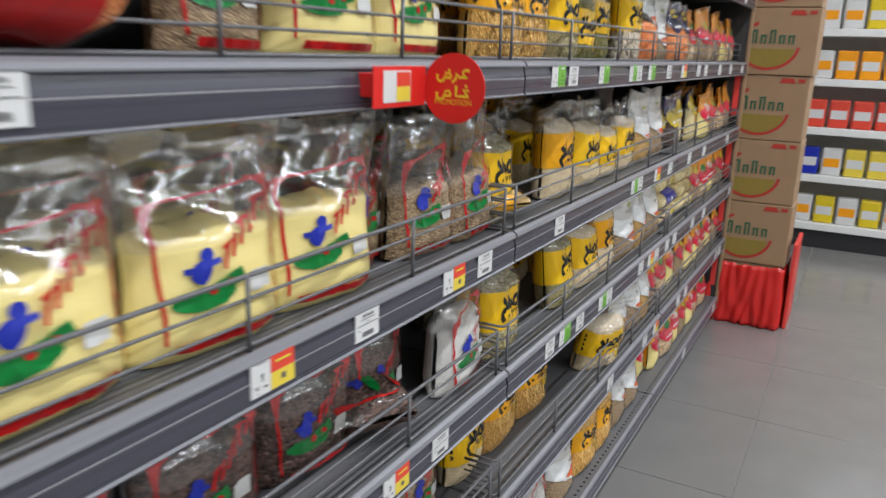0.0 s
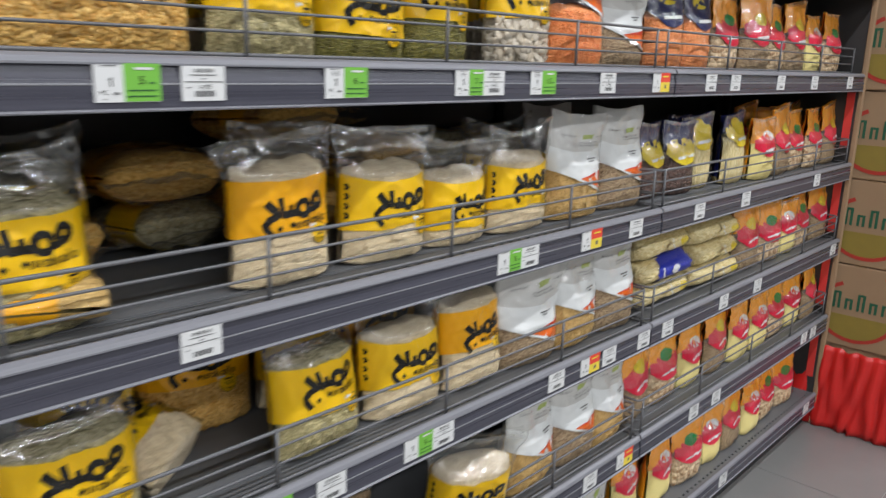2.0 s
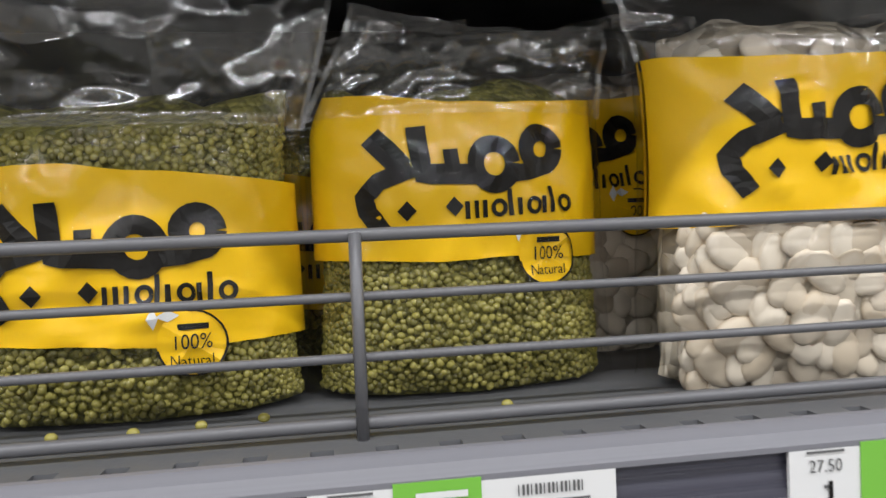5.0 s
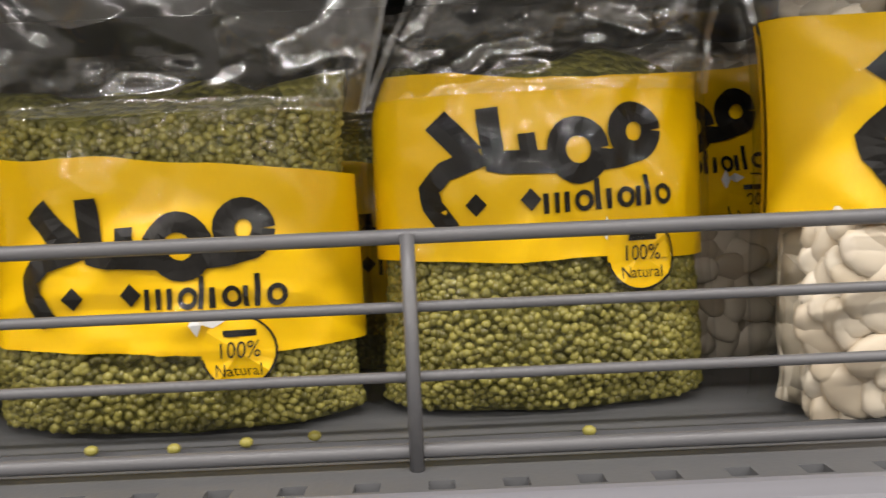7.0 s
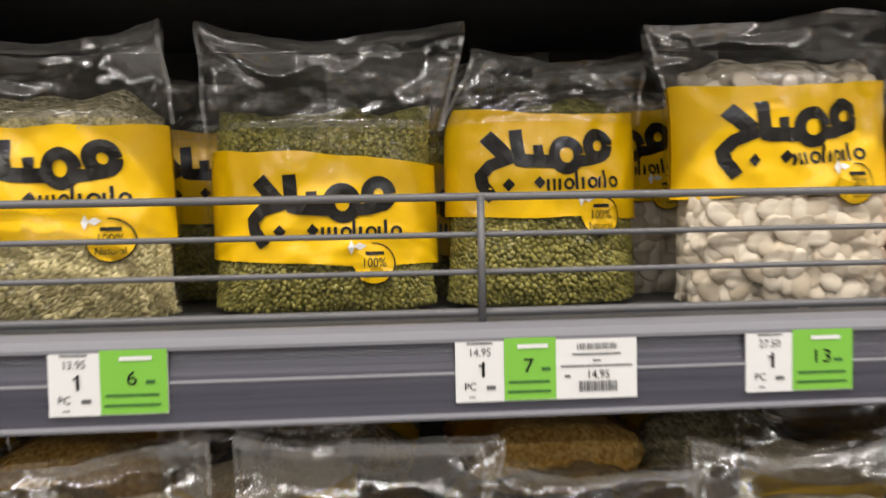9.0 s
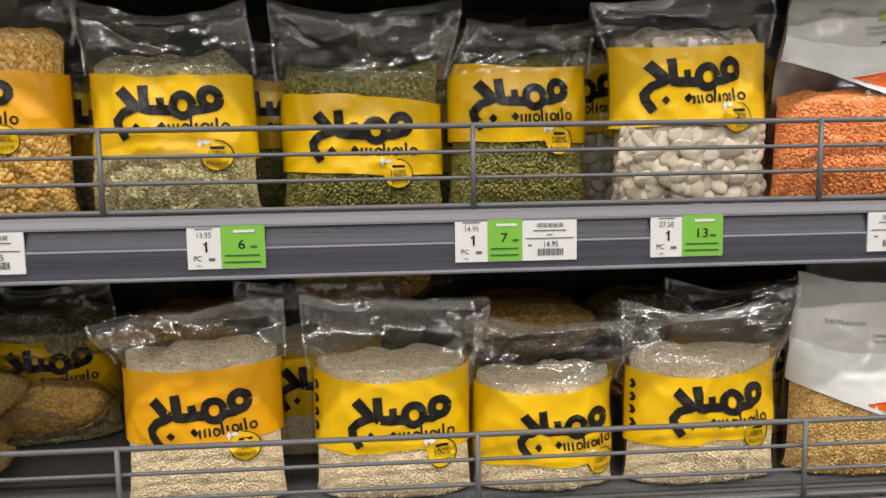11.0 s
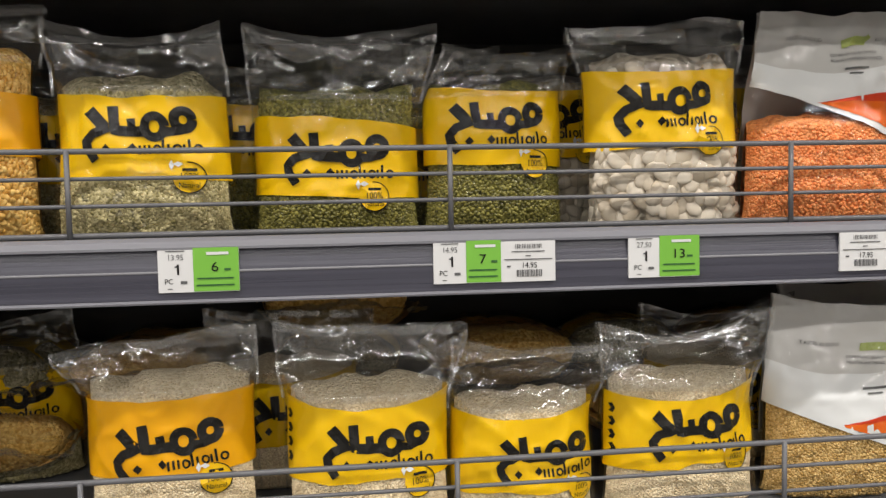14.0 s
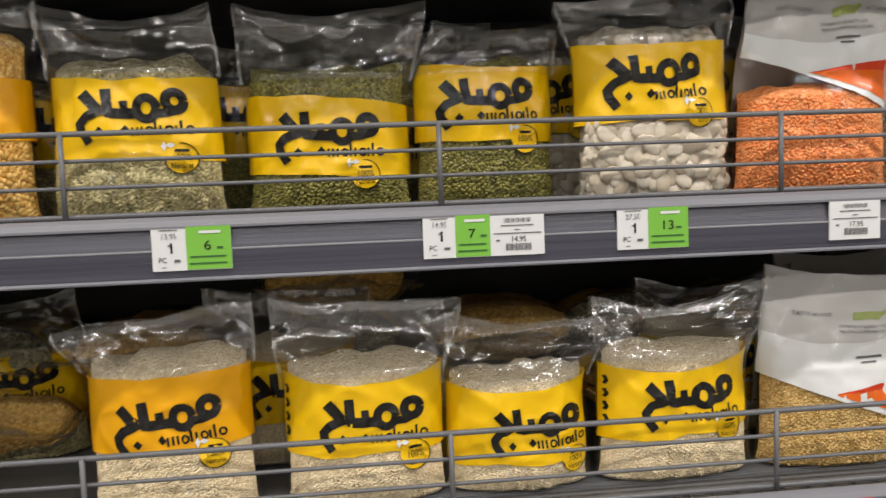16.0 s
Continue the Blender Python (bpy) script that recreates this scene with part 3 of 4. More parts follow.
def silver_bag(label, w, h, d, fill, content, seed, sill=0.335, beans=None, words=True, rise=0.29, **shape):
    """Bag with a silver-grey top, a white swoosh, an orange wedge and a clear window below a slanting edge."""
    p, root = Pouch(w, h, d, fill, seed, crush=0.6, flare=0.03, **shape), empty("food_bag", label, "food bag", "bags on the shelves")
    part("film", film_mesh(p, 26, [j / 22 for j in range(23)], 0.0034), TIGHT_FILM, root, "taut clear plastic", True)
    part("filling", contents_mesh(p, fill, inset=beans[0][1] * 2.1 if beans else 0.0015), content, root, "", True)
    if beans:
        seed_layer("lentil_layer", p, fill * 0.99, beans[0], beans[1], beans[2], root, beans[3], random.Random(seed))

    def dip(u):
        return sill - 0.14 * u

    def swell(u):
        return sill + rise + 0.06 * u * u

    def wedge(u, end):
        return dip(-0.2) + 0.02 + (end - dip(-0.2) - 0.02) * (u + 0.2) / 1.2

    part("silver_field", patch_mesh(p, -1, 1, lambda u: swell(u) - 0.01, lambda u: 1.0, 0.0012, nv=18), SILVER, root, "silver-grey printed top", True)
    part("back_field", patch_mesh(p, -1, 1, lambda u: 0.3, lambda u: 1.0, 0.0012, side=1, nv=18), SILVER, root, "", True)
    part("white_field", patch_mesh(p, -1, 1, dip, swell, 0.0016, nv=14), WHITE_PRINT, root, "white swoosh", True)
    part("orange_wedge", patch_mesh(p, -0.2, 0.985, lambda u: wedge(u, sill - 0.10), lambda u: wedge(u, sill + 0.06), 0.0021), ORANGE, root, "orange wedge", True)
    part("red_wedge", patch_mesh(p, -0.2, 0.985, lambda u: wedge(u, sill + 0.06), lambda u: wedge(u, sill + 0.115), 0.0021), RUST, root, "", True)
    if words:
        lift = sill - 0.335
        for text, cx, cz, size in (("TASTES AS GOOD", -0.036, 0.785, 0.0042), ("AS IT LOOKS", 0.062, 0.775, 0.0040), ("COMBINING QUALITY WITH", 0.022, 0.715, 0.0036), ("MOUTH-WATERING TASTINESS", 0.026, 0.685, 0.0036)):
            part("writing", bag_text(p, text, cx, h * (cz + lift * 0.5), size), GREY_INK, root)
        bm = bmesh.new()
        ribbon(bm, p, [(0.008, h * (0.772 + lift * 0.5)), (0.026, h * (0.780 + lift * 0.5)), (0.036, h * (0.775 + lift * 0.5))], 0.010, 0.0026)
        ribbon(bm, p, [(0.030, h * (0.765 + lift * 0.5)), (0.042, h * (0.800 + lift * 0.5))], 0.005, 0.0028)
        part("mark", bm, LEAF_INK, root)
        bm = bmesh.new()
        ribbon(bm, p, [(0.010, h * (0.555 + lift)), (0.040, h * (0.557 + lift))], 0.0026, 0.003)
        ribbon(bm, p, [(0.016, h * (0.530 + lift)), (0.034, h * (0.531 + lift))], 0.002, 0.003)
        part("writing", bm, GREY_INK, root)
    return root


def framed_bag(label, w, h, d, fill, content, seed, **shape):
    """Clear bag with a red corner frame, slanted red mark and green and blue fields."""
    p, root = Pouch(w, h, d, fill, seed, **shape), empty("food_bag", label, "food bag", "bags on the shelves")
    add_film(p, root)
    part("filling", contents_mesh(p, fill), content, root, "", True)
    bm = bmesh.new()
    ribbon(bm, p, [(-w * 0.36, h * 0.10), (-w * 0.40, h * 0.68), (w * 0.40, h * 0.76), (w * 0.41, h * 0.12)], 0.0035, 0.0020)
    for k in range(9):
        ribbon(bm, p, [(w * 0.40 - 0.0042 * k, h * 0.755), (w * 0.40, h * (0.755 - 0.022 * (9 - k)))], 0.0048, 0.0022)
        ribbon(bm, p, [(-w * 0.39 + 0.003 * k, h * 0.685), (-w * 0.385, h * (0.68 - 0.018 * (9 - k)))], 0.0042, 0.0022)
    ribbon(bm, p, [(-w * 0.30, h * 0.07), (w * 0.36, h * 0.06)], 0.010, 0.0022)
    part("red_frame", bm, RED, root, "thin red printed frame", True)
    bm = bmesh.new()
    for k in range(6):
        x, z = w * (-0.02 + 0.068 * k), h * (0.38 + 0.042 * k)
        ribbon(bm, p, [(x, z), (x + 0.0065, z + 0.024)], 0.0050, 0.0024)
        if k % 2 == 0:
            ribbon(bm, p, [(x - 0.002, z + 0.022), (x + 0.015, z + 0.029)], 0.0042, 0.0026)
    part("slanted_mark", bm, RED, root, "", True)
    bm = bmesh.new()
    blob(bm, p, -w * 0.14, h * 0.27, w * 0.20, h * 0.050, 0.0024)
    ribbon(bm, p, [(-w * 0.22, h * 0.25), (w * 0.10, h * 0.34)], 0.017, 0.0026)
    part("green_field", bm, GREEN, root, "", True)
    bm = bmesh.new()
    blob(bm, p, -w * 0.17, h * 0.39, 0.013, 0.012, 0.0028)
    blob(bm, p, -w * 0.13, h * 0.46, 0.0085, 0.0075, 0.0028)
    ribbon(bm, p, [(-w * 0.26, h * 0.40), (-w * 0.05, h * 0.43)], 0.006, 0.0030)
    part("blue_field", bm, BLUE, root, "", True)
    bm = bmesh.new()
    blob(bm, p, -w * 0.10, h * 0.30, 0.006, 0.005, 0.0032)
    blob(bm, p, w * 0.02, h * 0.315, 0.005, 0.004, 0.0032)
    part("red_field", bm, RED, root, "", True)
    bm = bmesh.new()
    bm_x, bm_z = w * 0.22, h * 0.29
    ribbon(bm, p, [(bm_x - 0.016, bm_z), (bm_x + 0.016, bm_z)], 0.022, 0.0030)
    part("price_sticker", bm, CARD, root, "white paper sticker", True)
    return root


def snack_bag(label, w, h, d, fill, content, seed, top=GOLD, heart=CRIMSON, emblem=GREEN, low=0.42, **shape):
    """Bag with a coloured top, a round field in the middle and a clear foot."""
    p, root = Pouch(w, h, d, fill, seed, flare=0.03, crush=0.42, **shape), empty("food_bag", label, "food bag", "bags on the shelves")
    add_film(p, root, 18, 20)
    part("filling", contents_mesh(p, fill, 14, 8), content, root, "", True)
    part("top_field", patch_mesh(p, -1, 1, lambda u: low + 0.24 - 0.12 * u * u, lambda u: 1.0, 0.0013, 18, 8), top, root, "printed top", True)
    part("back_field", patch_mesh(p, -1, 1, lambda u: 0.1, lambda u: 1.0, 0.0013, 18, 8, 1), top, root, "", True)
    part("middle_field", patch_mesh(p, -0.92, 0.92, lambda u: low - 0.10 + 0.18 * u * u, lambda u: low + 0.28 - 0.12 * u * u, 0.0018, 18, 6), heart, root, "", True)
    bm = bmesh.new()
    blob(bm, p, 0.0, h * (low + 0.25), w * 0.20, h * 0.085, 0.0026)
    part("emblem", bm, emblem, root, "", True)
    bm = bmesh.new()
    ribbon(bm, p, [(-w * 0.24, h * low), (w * 0.26, h * (low + 0.03))], 0.007, 0.0027)
    part("mark", bm, WHITE_PRINT, root, "", True)
    return root


def put(ob, x, y, z, turn=0.0, tip=0.0, roll=0.0):
    ob.matrix_world = pose(x, y, z, tip, roll, turn)
    return ob


def again(ob, x, y, z, turn=0.0, tip=0.0, roll=0.0):
    return copy_thing(ob, pose(x, y, z, tip, roll, turn))


# ---------------------------------------------------------------- the shop's shell
X0, X1, Y0, Y1 = -5.0, 6.0, -9.4, 1.3
tagged(part("floor", boxed(X0, X1, Y0, Y1, -0.12, -0.004), GROUT), "pale grout bed under grey floor tiles", "floor", kind="structure")
floor = bpy.data.objects["floor"]
tagged(part("ceiling", boxed(X0, X1, Y0, Y1, CEILING, CEILING + 0.12), CEIL), "plain pale shop ceiling", "ceiling", kind="structure")
for name, size in (("wall_north", (X0, X1, Y1, Y1 + 0.12, 0, CEILING)), ("wall_south", (X0, X1, Y0 - 0.12, Y0, 0, CEILING)),
                   ("wall_west", (X0 - 0.12, X0, Y0, Y1, 0, CEILING)), ("wall_east", (X1, X1 + 0.12, Y0, Y1, 0, CEILING))):
    tagged(part(name, boxed(*size), PLASTER), "plain painted wall of the shop", "wall", kind="structure")

lamp_proto = None
for row_y, _ in LAMP_ROWS:
    for lamp_x in LAMP_X:
        if lamp_proto is None:
            lamp_proto = empty("ceiling_light", "long white strip light under the ceiling", "ceiling light", "strip lights")
            part("housing", boxed(-0.8, 0.8, -0.09, 0.09, 0.02, 0.08, bevel=0.008), LAMP_GLASS, lamp_proto)
            put(lamp_proto, lamp_x, row_y, CEILING - 0.08)
        else:
            again(lamp_proto, lamp_x, row_y, CEILING - 0.08)

# ---------------------------------------------------------------- shelving
JOINTS = (-1.992, -0.652, 0.688, 2.028)
RAIL_TOP = {"S": 1.572, "A": 1.279, "B": 0.981, "C": 0.713, "D": 0.432, "E": 0.128}
DECK_Z = {k: z - 0.004 for k, z in RAIL_TOP.items()}
DEPTH = 0.47


def deck_mesh(x0, x1):
    bm = bmesh.new()
    block(bm, x0, x1, 0.026, DEPTH, -0.022, 0.0)
    block(bm, x0, x1, 0.004, 0.018, -0.022, 0.0)
    k = int((x1 - x0) / 0.0248)
    step = (x1 - x0) / k
    for i in range(k):
        block(bm, x0 + i * step + 0.0045, x0 + (i + 1) * step - 0.0045, 0.018, 0.026, -0.022, 0.0)
    for y in (0.060, 0.068):
        block(bm, x0, x1, y, y + 0.002, 0.0, 0.0016)
    return bm


def wire_fence(x0, x1, z, posts, y=0.016):
    root = empty("wire_fence", "low grey wire fence along the shelf front", "wire fence", "shelf fences")
    for h in (0.006, 0.033, 0.058, 0.083):
        rad = 0.0028 if h in (0.006, 0.083) else 0.0020
        line = [(x0 + 0.006, y + 0.06, z + h), (x0 + 0.006, y + 0.012, z + h), (x0 + 0.009, y + 0.003, z + h), (x0 + 0.018, y, z + h)]
        line += [(x1 - 0.018, y, z + h), (x1 - 0.009, y + 0.003, z + h), (x1 - 0.006, y + 0.012, z + h), (x1 - 0.006, y + 0.06, z + h)]
        part("wire", tube(line, rad), WIRE, root, "", True)
    for x in (x0 + 0.020, *posts, x1 - 0.020):
        part("post", tube([(x, y - 0.0035, z - 0.002), (x, y - 0.0035, z + 0.084)], 0.0026), WIRE, root, "", True)
    return root


def rail_parts(x0, x1, top, root):
    part("price_rail", extrude_profile([(0.0015, -0.0112), (-0.0022, -0.0290), (-0.0022, -0.0330), (-0.0018, -0.0545), (0.006, -0.0545), (0.006, -0.0112)], x0, x1), RAIL_FACE, root, "slate-grey plastic price rail").location.z = top
    part("rail_rib", extrude_profile([(0.0, -0.0288), (-0.0027, -0.0292), (-0.0030, -0.0302), (-0.0027, -0.0312), (0.0, -0.0314)], x0, x1), RAIL_EDGE, root, "thin paler rib along the middle").location.z = top
    part("rail_lip", extrude_profile([(0.006, 0.0), (0.0035, -0.0004), (-0.0020, -0.0035), (-0.0042, -0.0085), (-0.0040, -0.0108), (0.006, -0.0108)], x0, x1), RAIL_LIP, root, "light grey upper lip").location.z = top
    part("rail_foot", extrude_profile([(0.004, -0.0548), (-0.002, -0.0548), (-0.0048, -0.0566), (-0.0042, -0.0582), (0.004, -0.0585)], x0, x1), RAIL_LIP, root, "light grey lower edge").location.z = top


for key, top in RAIL_TOP.items():
    for n in range(3):
        x0, x1 = JOINTS[n] + 0.0035, JOINTS[n + 1] - 0.0035
        shelf = empty("shelf", "grey metal shelf with a slate plastic price rail", "shelf", "shelves of the gondola")
        deck = part("deck", deck_mesh(x0, x1), DECK, shelf, "grey painted metal deck")
        deck.location.z = DECK_Z[key]
        rail_parts(x0, x1, top, shelf)
        if n == 1 and key == "A":
            posts = (-0.327, 0.022, 0.368)
        elif n == 1 and key == "B":
            posts = (-0.320, 0.020, 0.348)
        else:
            posts = [x0 + (x1 - x0) * k / 4 for k in (1, 2, 3)]
        if key != "E":
            wire_fence(x0, x1, DECK_Z[key], posts, 0.040 if key == "A" else 0.016)

gondola = empty("gondola_frame", "dark back panels and plinth of the shelving", "shelving frame")
for n in range(3):
    part("back_panel", boxed(JOINTS[n] + 0.002, JOINTS[n + 1] - 0.002, DEPTH + 0.004, DEPTH + 0.03, 0.0, 2.1), PANEL, gondola, "dark back panel")
    part("plinth", boxed(JOINTS[n] + 0.002, JOINTS[n + 1] - 0.002, 0.03, 0.05, 0.0, 0.10), BLACK_KICK, gondola, "dark plinth")
for x in JOINTS:
    part("upright", boxed(x - 0.014, x + 0.014, DEPTH - 0.024, DEPTH + 0.003, 0.0, 2.1, bevel=0.003), PANEL, gondola, "dark slotted upright")
part("end_panel", boxed(2.033, 2.050, 0.012, DEPTH + 0.03, 0.0, 2.1), PANEL, gondola, "dark end panel")
part("end_trim", boxed(2.030, 2.052, -0.004, 0.0118, 0.0, 2.1, bevel=0.003), CARTON, gondola, "brown edge strip")
for key in "ABCD":
    part("end_flash", boxed(2.0290, 2.0325, 0.02, 0.045, RAIL_TOP[key] - 0.25, RAIL_TOP[key] - 0.062), RED_BOARD, gondola, "red strip at the shelf end")
part("end_wall", boxed(-2.02, -1.998, 0.0, DEPTH + 0.03, 0.0, 2.1), PANEL, gondola, "dark end panel")

# ---------------------------------------------------------------- price labels
def label_card(x, key, kind, price="", was="", group="price labels"):
    """White card in the rail, with a green or red and yellow field, and figures."""
    top = RAIL_TOP[key] - 0.0090
    base = -0.0034 if key != "A" else -0.0034
    fields = {"w": [("w", 0.052)], "wg": [("n", 0.030), ("g", 0.039)], "wgw": [("n", 0.030), ("g", 0.032), ("w", 0.051)],
              "wr": [("n", 0.030), ("r", 0.038)], "gw": [("n", 0.030), ("g", 0.032)]}[kind]
    full = sum(f[1] for f in fields)
    words = {"w": "white price label card in the rail", "wg": "white and green price label in the rail", "wgw": "long white and green price label in the rail",
             "wr": "white label with red and yellow offer field", "gw": "white and green price label in the rail"}[kind]
    root = empty("price_label", words, "price label", group)
    root.location = (x, base, top - 0.039)
    part("card", boxed(0, full, -0.0006, 0.0012, 0, 0.039), CARD, root)
    a = 0.0
    for what, width in fields:
        mid = a + width / 2
        if what == "n":
            if was:
                part("writing", flat_text(was, 0.0050, mid, -0.0012, 0.0305, 0.9), GREY_INK, root)
            part("writing", flat_text("1", 0.0095, mid + 0.002, -0.0012, 0.0195, 1.35), INK, root)
            part("writing", flat_text("PC", 0.0046, mid - 0.006, -0.0012, 0.0095, 0.95), INK, root)
            bm = bmesh.new()
            upright_rect(bm, mid - 0.0008, mid + 0.0022, -0.0012, 0.0218, 0.0232)
            upright_rect(bm, mid + 0.004, mid + 0.0095, -0.0012, 0.0075, 0.0100)
            upright_rect(bm, mid - 0.008, mid + 0.008, -0.0012, 0.0358, 0.0368)
            upright_rect(bm, mid - 0.007, mid - 0.003, -0.0012, 0.0028, 0.0036)
            part("small_print", bm, GREY_INK, root)
        elif what == "g":
            field = part("green_field", boxed(a, a + width, -0.0012, -0.0007, 0.0006, 0.0388), CARD_GREEN, root, "lime green field")
            part("writing", flat_text(price or "5", 0.0085, mid - 0.001, -0.0018, 0.0215, 1.15), INK, field)
            bm = bmesh.new()
            for z, s in ((0.0112, 0.42), (0.0052, 0.44)):
                upright_rect(bm, mid - width * s, mid + width * s * 0.9, -0.0018, z, z + 0.0014)
            upright_rect(bm, mid + 0.007, mid + 0.0125, -0.0018, 0.0185, 0.0205)
            part("small_print", bm, GREEN_INK, field)
            bm = bmesh.new()
            upright_rect(bm, mid - 0.008, mid + 0.011, -0.0018, 0.0325, 0.0350)
            part("small_print", bm, CARD, field)
        elif what == "r":
            field = part("red_field", boxed(a, a + width, -0.0012, -0.0007, 0.020, 0.0388), CARD_RED, root, "red field")
            part("yellow_field", boxed(a, a + width, -0.0012, -0.0007, 0.0006, 0.0198), CARD_YELLOW, root, "yellow field")
            bm = bmesh.new()
            upright_rect(bm, mid - 0.012, mid + 0.012, -0.0018, 0.030, 0.033)
            part("small_print", bm, CARD_YELLOW, field)
            bm = bmesh.new()
            upright_rect(bm, mid - 0.003, mid + 0.004, -0.0018, 0.008, 0.015)
            part("small_print", bm, GREY_INK, field)
        else:
            bm = bmesh.new()
            for k in range(16):
                upright_rect(bm, mid - 0.012 + 0.0016 * k, mid - 0.012 + 0.0016 * k + (0.0009 if k % 3 else 0.0005), -0.0012, 0.0305, 0.0345)
                upright_rect(bm, mid - 0.011 + 0.0015 * k, mid - 0.011 + 0.0015 * k + (0.0008 if k % 3 else 0.0012), -0.0012, 0.0045, 0.0110)
            for z, s in ((0.0272, 0.30), (0.0232, 0.05), (0.0200, 0.44)):
                upright_rect(bm, mid - width * s, mid + width * s, -0.0012, z, z + 0.0010)
            upright_rect(bm, mid - 0.020, mid - 0.0165, -0.0012, 0.0135, 0.0150)
            part("small_print", bm, GREY_INK, root)
            if was:
                part("writing", flat_text(was, 0.0052, mid + 0.001, -0.0012, 0.0148, 0.9), INK, root)
        a += width
    return root


for x, key, kind, price, was in (
    (-0.241, "A", "wg", "6", "13.95"), (0.0, "A", "wgw", "7", "14.95"), (0.183, "A", "wg", "13", "27.50"), (0.394, "A", "w", "", "17.95"),
    (0.590, "A", "wr", "", ""), (-0.527, "A", "wg", "", ""), (-0.434, "A", "w", "", "14.95"), (-1.602, "A", "w", "", ""),
    (0.832, "A", "w", "", ""), (0.965, "A", "w", "", ""), (1.255, "A", "w", "", ""), (1.515, "A", "w", "", ""), (1.845, "A", "w", "", ""),
    (-1.339, "B", "wr", "", ""), (-1.152, "B", "w", "", ""), (-0.923, "B", "wr", "", ""), (-0.806, "B", "w", "", ""), (-0.452, "B", "w", "", ""),
    (0.119, "B", "wgw", "5", ""), (0.371, "B", "wr", "", ""), (0.548, "B", "w", "", ""), (0.845, "B", "w", "", ""), (1.115, "B", "w", "", ""), (1.660, "B", "w", "", ""),
    (-1.082, "C", "wr", "", ""), (-0.942, "C", "w", "", ""), (-0.458, "C", "w", "", ""), (-0.374, "C", "wg", "", ""), (-0.262, "C", "w", "", ""),
    (-0.092, "C", "wgw", "", ""), (0.290, "C", "w", "", ""), (0.400, "C", "wr", "", ""), (0.482, "C", "w", "", ""), (0.628, "C", "w", "", ""),
    (0.740, "C", "w", "", ""), (1.050, "C", "w", "", ""), (1.275, "C", "w", "", ""), (1.935, "C", "w", "", ""),
    (0.065, "D", "w", "", ""), (0.445, "D", "w", "", ""), (0.581, "D", "wr", "", ""), (0.940, "D", "w", "", ""), (1.075, "D", "w", "", ""), (1.850, "D", "w", "", ""), (1.760, "D", "w", "", ""),
    (0.560, "S", "w", "", ""), (0.470, "S", "wg", "", ""), (0.935, "S", "w", "", ""), (1.175, "S", "w", "", ""), (1.700, "S", "w", "", ""), (1.90, "E", "w", "", ""), (1.2, "E", "w", "", ""),
):
    label_card(x, key, kind, price, was)

# red promotion tag clipped on the rail
tag = empty("promotion_tag", "red promotion tag with a round flag and yellow writing", "promotion tag")
tag.location = (-1.152, -0.026, 1.224)
part("holder", boxed(0, 0.118, -0.0010, 0.0010, 0, 0.048, bevel=0.0008), TAG_RED, tag, "red card holder")
part("clip", boxed(0.010, 0.100, 0.0012, 0.0290, 0.012, 0.040, bevel=0.002), TAG_RED, tag, "red plastic clip on the rail")
part("card", boxed(0.020, 0.080, -0.0018, -0.0012, 0.006, 0.043), CARD, tag, "white card")
part("offer_field", boxed(0.048, 0.078, -0.0024, -0.0019, 0.007, 0.024), CARD_YELLOW, tag)
part("offer_head", boxed(0.048, 0.078, -0.0024, -0.0019, 0.0242, 0.041), CARD_RED, tag)
bm = bmesh.new()
bmesh.ops.create_cone(bm, cap_ends=True, segments=48, radius1=0.043, radius2=0.043, depth=0.002, matrix=pose(0, 0, 0, 90))
disc = part("flag", bm, TAG_RED, tag, "round red flag standing out from the rail")
disc.matrix_local = pose(0.121, -0.040, 0.022, 0, 0, -90)


def stroke(bm, line, wide, y):
    """A flat pen stroke standing in the plane of one y."""
    rows = []
    for i, (x, z) in enumerate(line):
        (xa, za), (xb, zb) = line[max(0, i - 1)], line[min(len(line) - 1, i + 1)]
        n = math.hypot(xb - xa, zb - za) or 1
        dx, dz = -(zb - za) / n * wide / 2, (xb - xa) / n * wide / 2
        rows.append([bm.verts.new((x - dx, y, z - dz)), bm.verts.new((x + dx, y, z + dz))])
    grid_faces(bm, rows)


def arabic_letters(lift, shapes, parent):
    """Words written with a broad pen, each letter a part."""
    for lines in shapes:
        bm = bmesh.new()
        for line in lines:
            stroke(bm, [(x, z + lift) for x, z in line], 0.0036, -0.0018)
        part("letter", bm, TAG_YELLOW, parent)


AIN = [[(0.022, 0.010), (0.016, 0.011), (0.013, 0.008), (0.014, 0.004), (0.020, 0.002), (0.006, 0.002)]]
REH = [[(0.008, 0.002), (0.004, 0.006), (0.003, 0.000), (-0.002, -0.005)]]
BOWL = [(-0.003, 0.002), (-0.006, 0.007), (-0.011, 0.006), (-0.012, 0.001), (-0.003, 0.001)]
TAIL = [(-0.012, 0.003), (-0.014, -0.002), (-0.019, -0.004), (-0.023, -0.001), (-0.023, 0.005)]
DOT = [(-0.008, 0.010), (-0.0045, 0.010)]
KHAH = [[(0.022, 0.008), (0.014, 0.009), (0.019, 0.003), (0.022, 0.001), (0.008, 0.001)], [(0.016, 0.0135), (0.0195, 0.0135)]]
ALEF = [[(0.004, 0.014), (0.004, 0.001), (0.009, 0.001)]]
arabic_letters(0.012, (AIN, REH, [BOWL, TAIL, DOT]), disc)
arabic_letters(-0.010, (KHAH, ALEF, [BOWL, TAIL]), disc)
part("writing", flat_text("PROMOTION", 0.0072, 0, -0.0018, -0.017, 0.85), TAG_YELLOW, disc)

